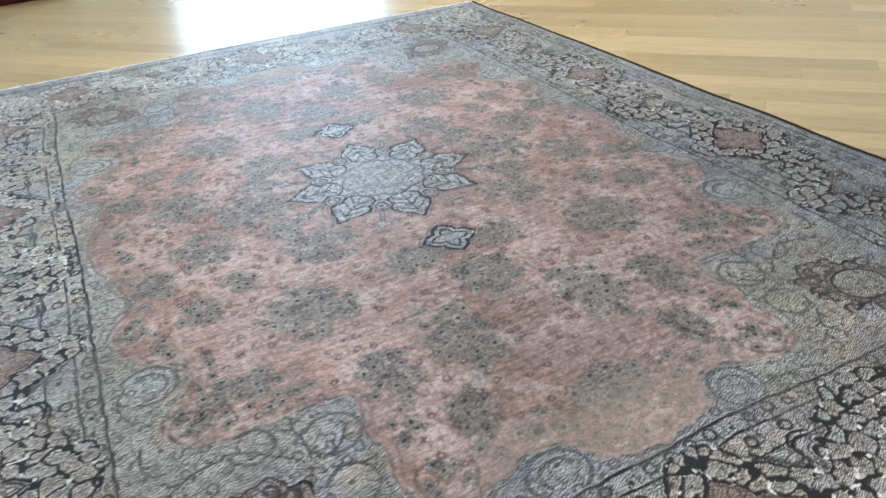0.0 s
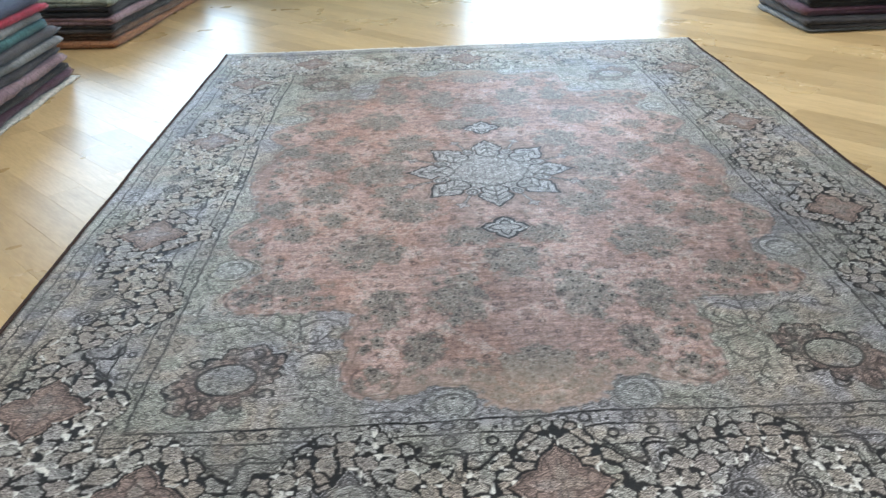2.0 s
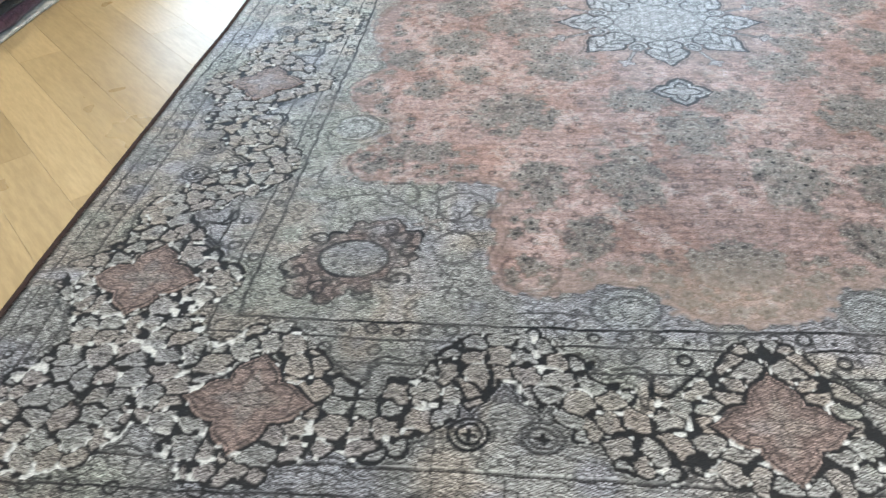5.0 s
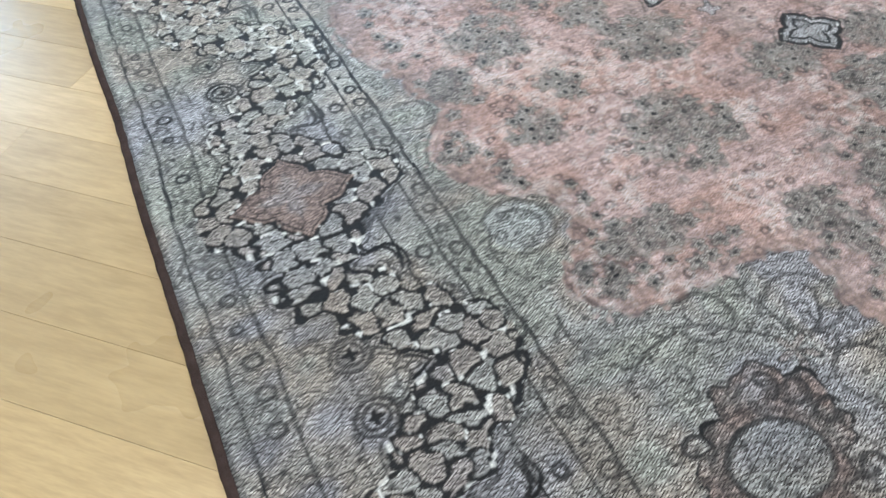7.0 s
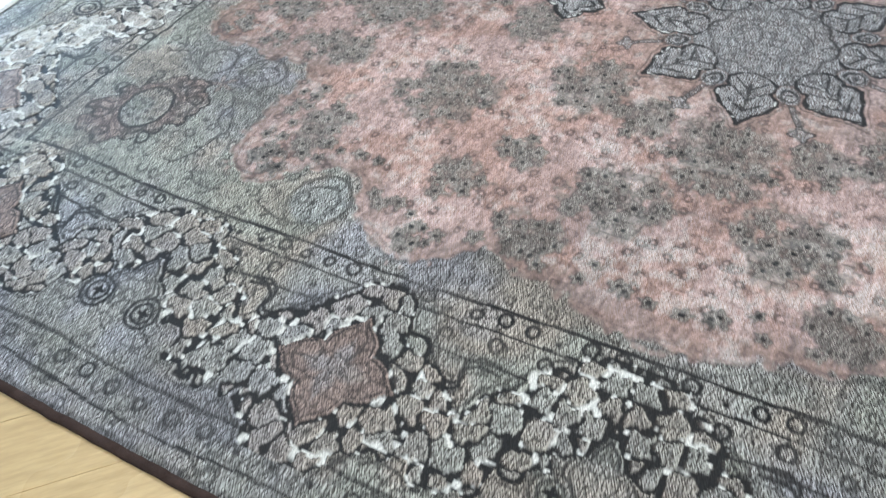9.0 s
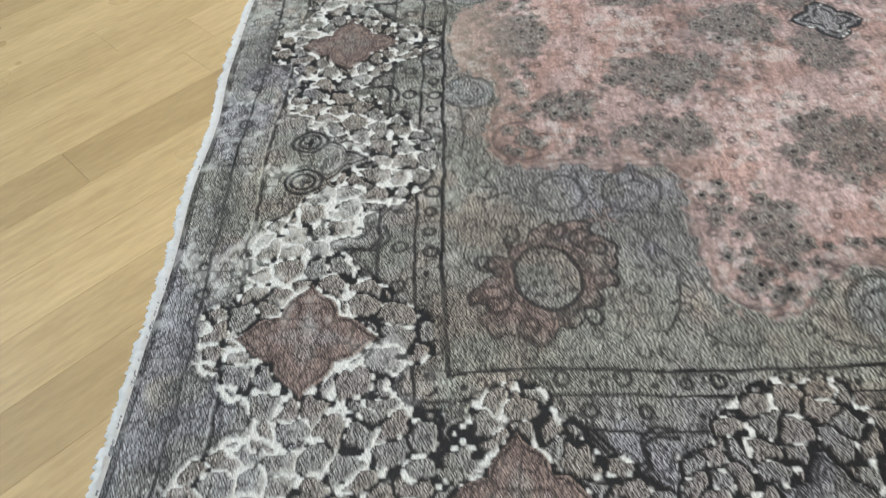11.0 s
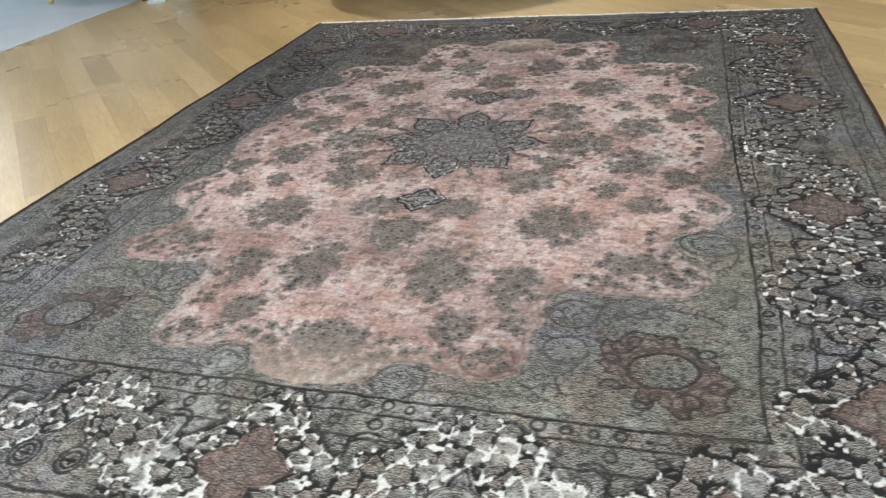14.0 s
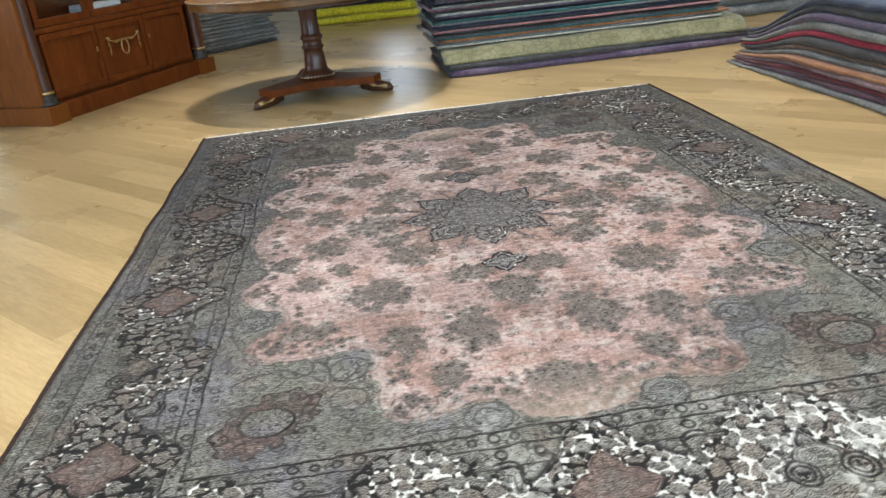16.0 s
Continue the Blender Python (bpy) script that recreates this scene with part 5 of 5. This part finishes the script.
# small white power adapter on the floor with its lead
ad = thing("power_adapter", pose(3.42, -2.93, 0, 0, 0, 22), "white plastic power box lying on the oak floor", "adapter")
part("base", boxed(-0.075, 0.075, -0.05, 0.05, 0.0, 0.024, bevel=0.004), WHITEPLASTIC, ad)
part("plug", boxed(-0.03, 0.028, -0.028, 0.028, 0.0245, 0.10, bevel=0.006), WHITEPLASTIC, ad)
lead = [(0.028 + 0.14 * math.sin(t * 1.5), -0.03 - 0.20 * t, 0.06 * (1 - t) ** 2 + 0.004 + 0.05 * math.sin(math.pi * min(1, t * 1.3)) ** 2) for t in [i / 14 for i in range(15)]]
part("lead", tube(lead, [0.004] * 15, 8), WHITEPLASTIC, ad, "thin white cable", True)

# ---- oak boards of the floor, laid at forty-five degrees ----
BW = 0.1438
rs = random.Random(77)
spots = []
for row in range(-95, 75):
    cc = (row + 0.285) * BW
    at = -12.0 + rs.uniform(0, 1.2)
    while at < 12.0:
        ln = rs.choice((0.8, 1.1, 1.4, 1.7, 2.0))
        mid = at + ln / 2
        x, y = (cc + mid) / math.sqrt(2), (cc - mid) / math.sqrt(2)
        spots.append((x, y, ln))
        at += ln


def board_faces(ln):
    g, c = 0.0001, 0.0005
    a, b = ln / 2 - g, BW / 2 - g
    top_v = [(-a + c, -b + c, 0), (a - c, -b + c, 0), (a - c, b - c, 0), (-a + c, b - c, 0)]
    low_v = [(-a, -b, -0.0009), (a, -b, -0.0009), (a, b, -0.0009), (-a, b, -0.0009)]
    bot_v = [(-a, -b, -0.0115), (a, -b, -0.0115), (a, b, -0.0115), (-a, b, -0.0115)]
    fs = [(0, 1, 2, 3)]
    for k in range(4):
        n = (k + 1) % 4
        fs += [(4 + k, 4 + n, n, k), (8 + k, 8 + n, 4 + n, 4 + k)]
    return top_v + low_v + bot_v, fs


def near_rug(x, y):
    """How far a board lies from the large rug's edge."""
    dx, dy = max(abs(x) - HX, 0), max(abs(y) - HY, 0)
    return math.hypot(dx, dy)


def wholly_under(x, y, ln):
    return abs(x) < HX - ln * 0.36 - 0.09 and abs(y) < HY - ln * 0.36 - 0.09


inside_room = [s for s in spots if XW + 0.4 < s[0] < 3.70 - 0.36 * s[2] - 0.045 and YS + 0.4 < s[1] < YN - 0.4]
edge_fill = [s for s in spots if 3.70 - 0.36 * s[2] - 0.045 <= s[0] < 4.5 and YS + 0.4 < s[1] < YN - 0.4]
ranked = sorted((s for s in inside_room if not wholly_under(*s)), key=lambda s: near_rug(s[0], s[1]) + (0.8 if s[0] > HX and s[1] > 0.5 else 0))
nearest = ranked[:290]
rest = ranked[290:]
meshes = {}
for x, y, ln in nearest:
    if ln not in meshes:
        me = bpy.data.meshes.new("board")
        me.from_pydata(*[board_faces(ln)[0], [], board_faces(ln)[1]])
        me.materials.append(FLOOR)
        meshes[ln] = me
    ob = new("board", meshes[ln])
    ob.parent = floor
    ob.matrix_basis = pose(x, y, 0, 0, 0, -45)
vs, fs = [], []
for x, y, ln in rest:
    v, f = board_faces(ln)
    base = len(vs)
    c = math.sqrt(0.5)
    vs += [(x + c * (p + q), y + c * (q - p), z) for p, q, z in v]
    fs += [tuple(i + base for i in t) for t in f]
# boards cut off along the stone floor
for x, y, ln in edge_fill:
    c = math.sqrt(0.5)
    a, b = ln / 2 - 0.0005, BW / 2 - 0.0005
    poly = [(x + c * (p + q), y + c * (q - p)) for p, q in ((-a, -b), (a, -b), (a, b), (-a, b))]
    cut = []
    for (x0, y0), (x1, y1) in zip(poly, poly[1:] + poly[:1]):
        if x0 <= 3.70:
            cut.append((x0, y0))
        if (x0 <= 3.70) != (x1 <= 3.70):
            t = (3.70 - x0) / (x1 - x0)
            cut.append((3.70, y0 + t * (y1 - y0)))
    if len(cut) > 2:
        base = len(vs)
        vs += [(p, q, 0.0) for p, q in cut]
        fs.append(tuple(range(base, base + len(cut))))
c = math.sqrt(0.5)
me = bpy.data.meshes.new("boards")
me.from_pydata([(c * (p[0] - p[1]), c * (p[0] + p[1]), p[2]) for p in vs], [], fs)
me.materials.append(FLOOR)
far = new("boards", me)
far.parent = floor
far.matrix_basis = pose(0, 0, 0, 0, 0, -45)
tagged(far, kind="stuff")
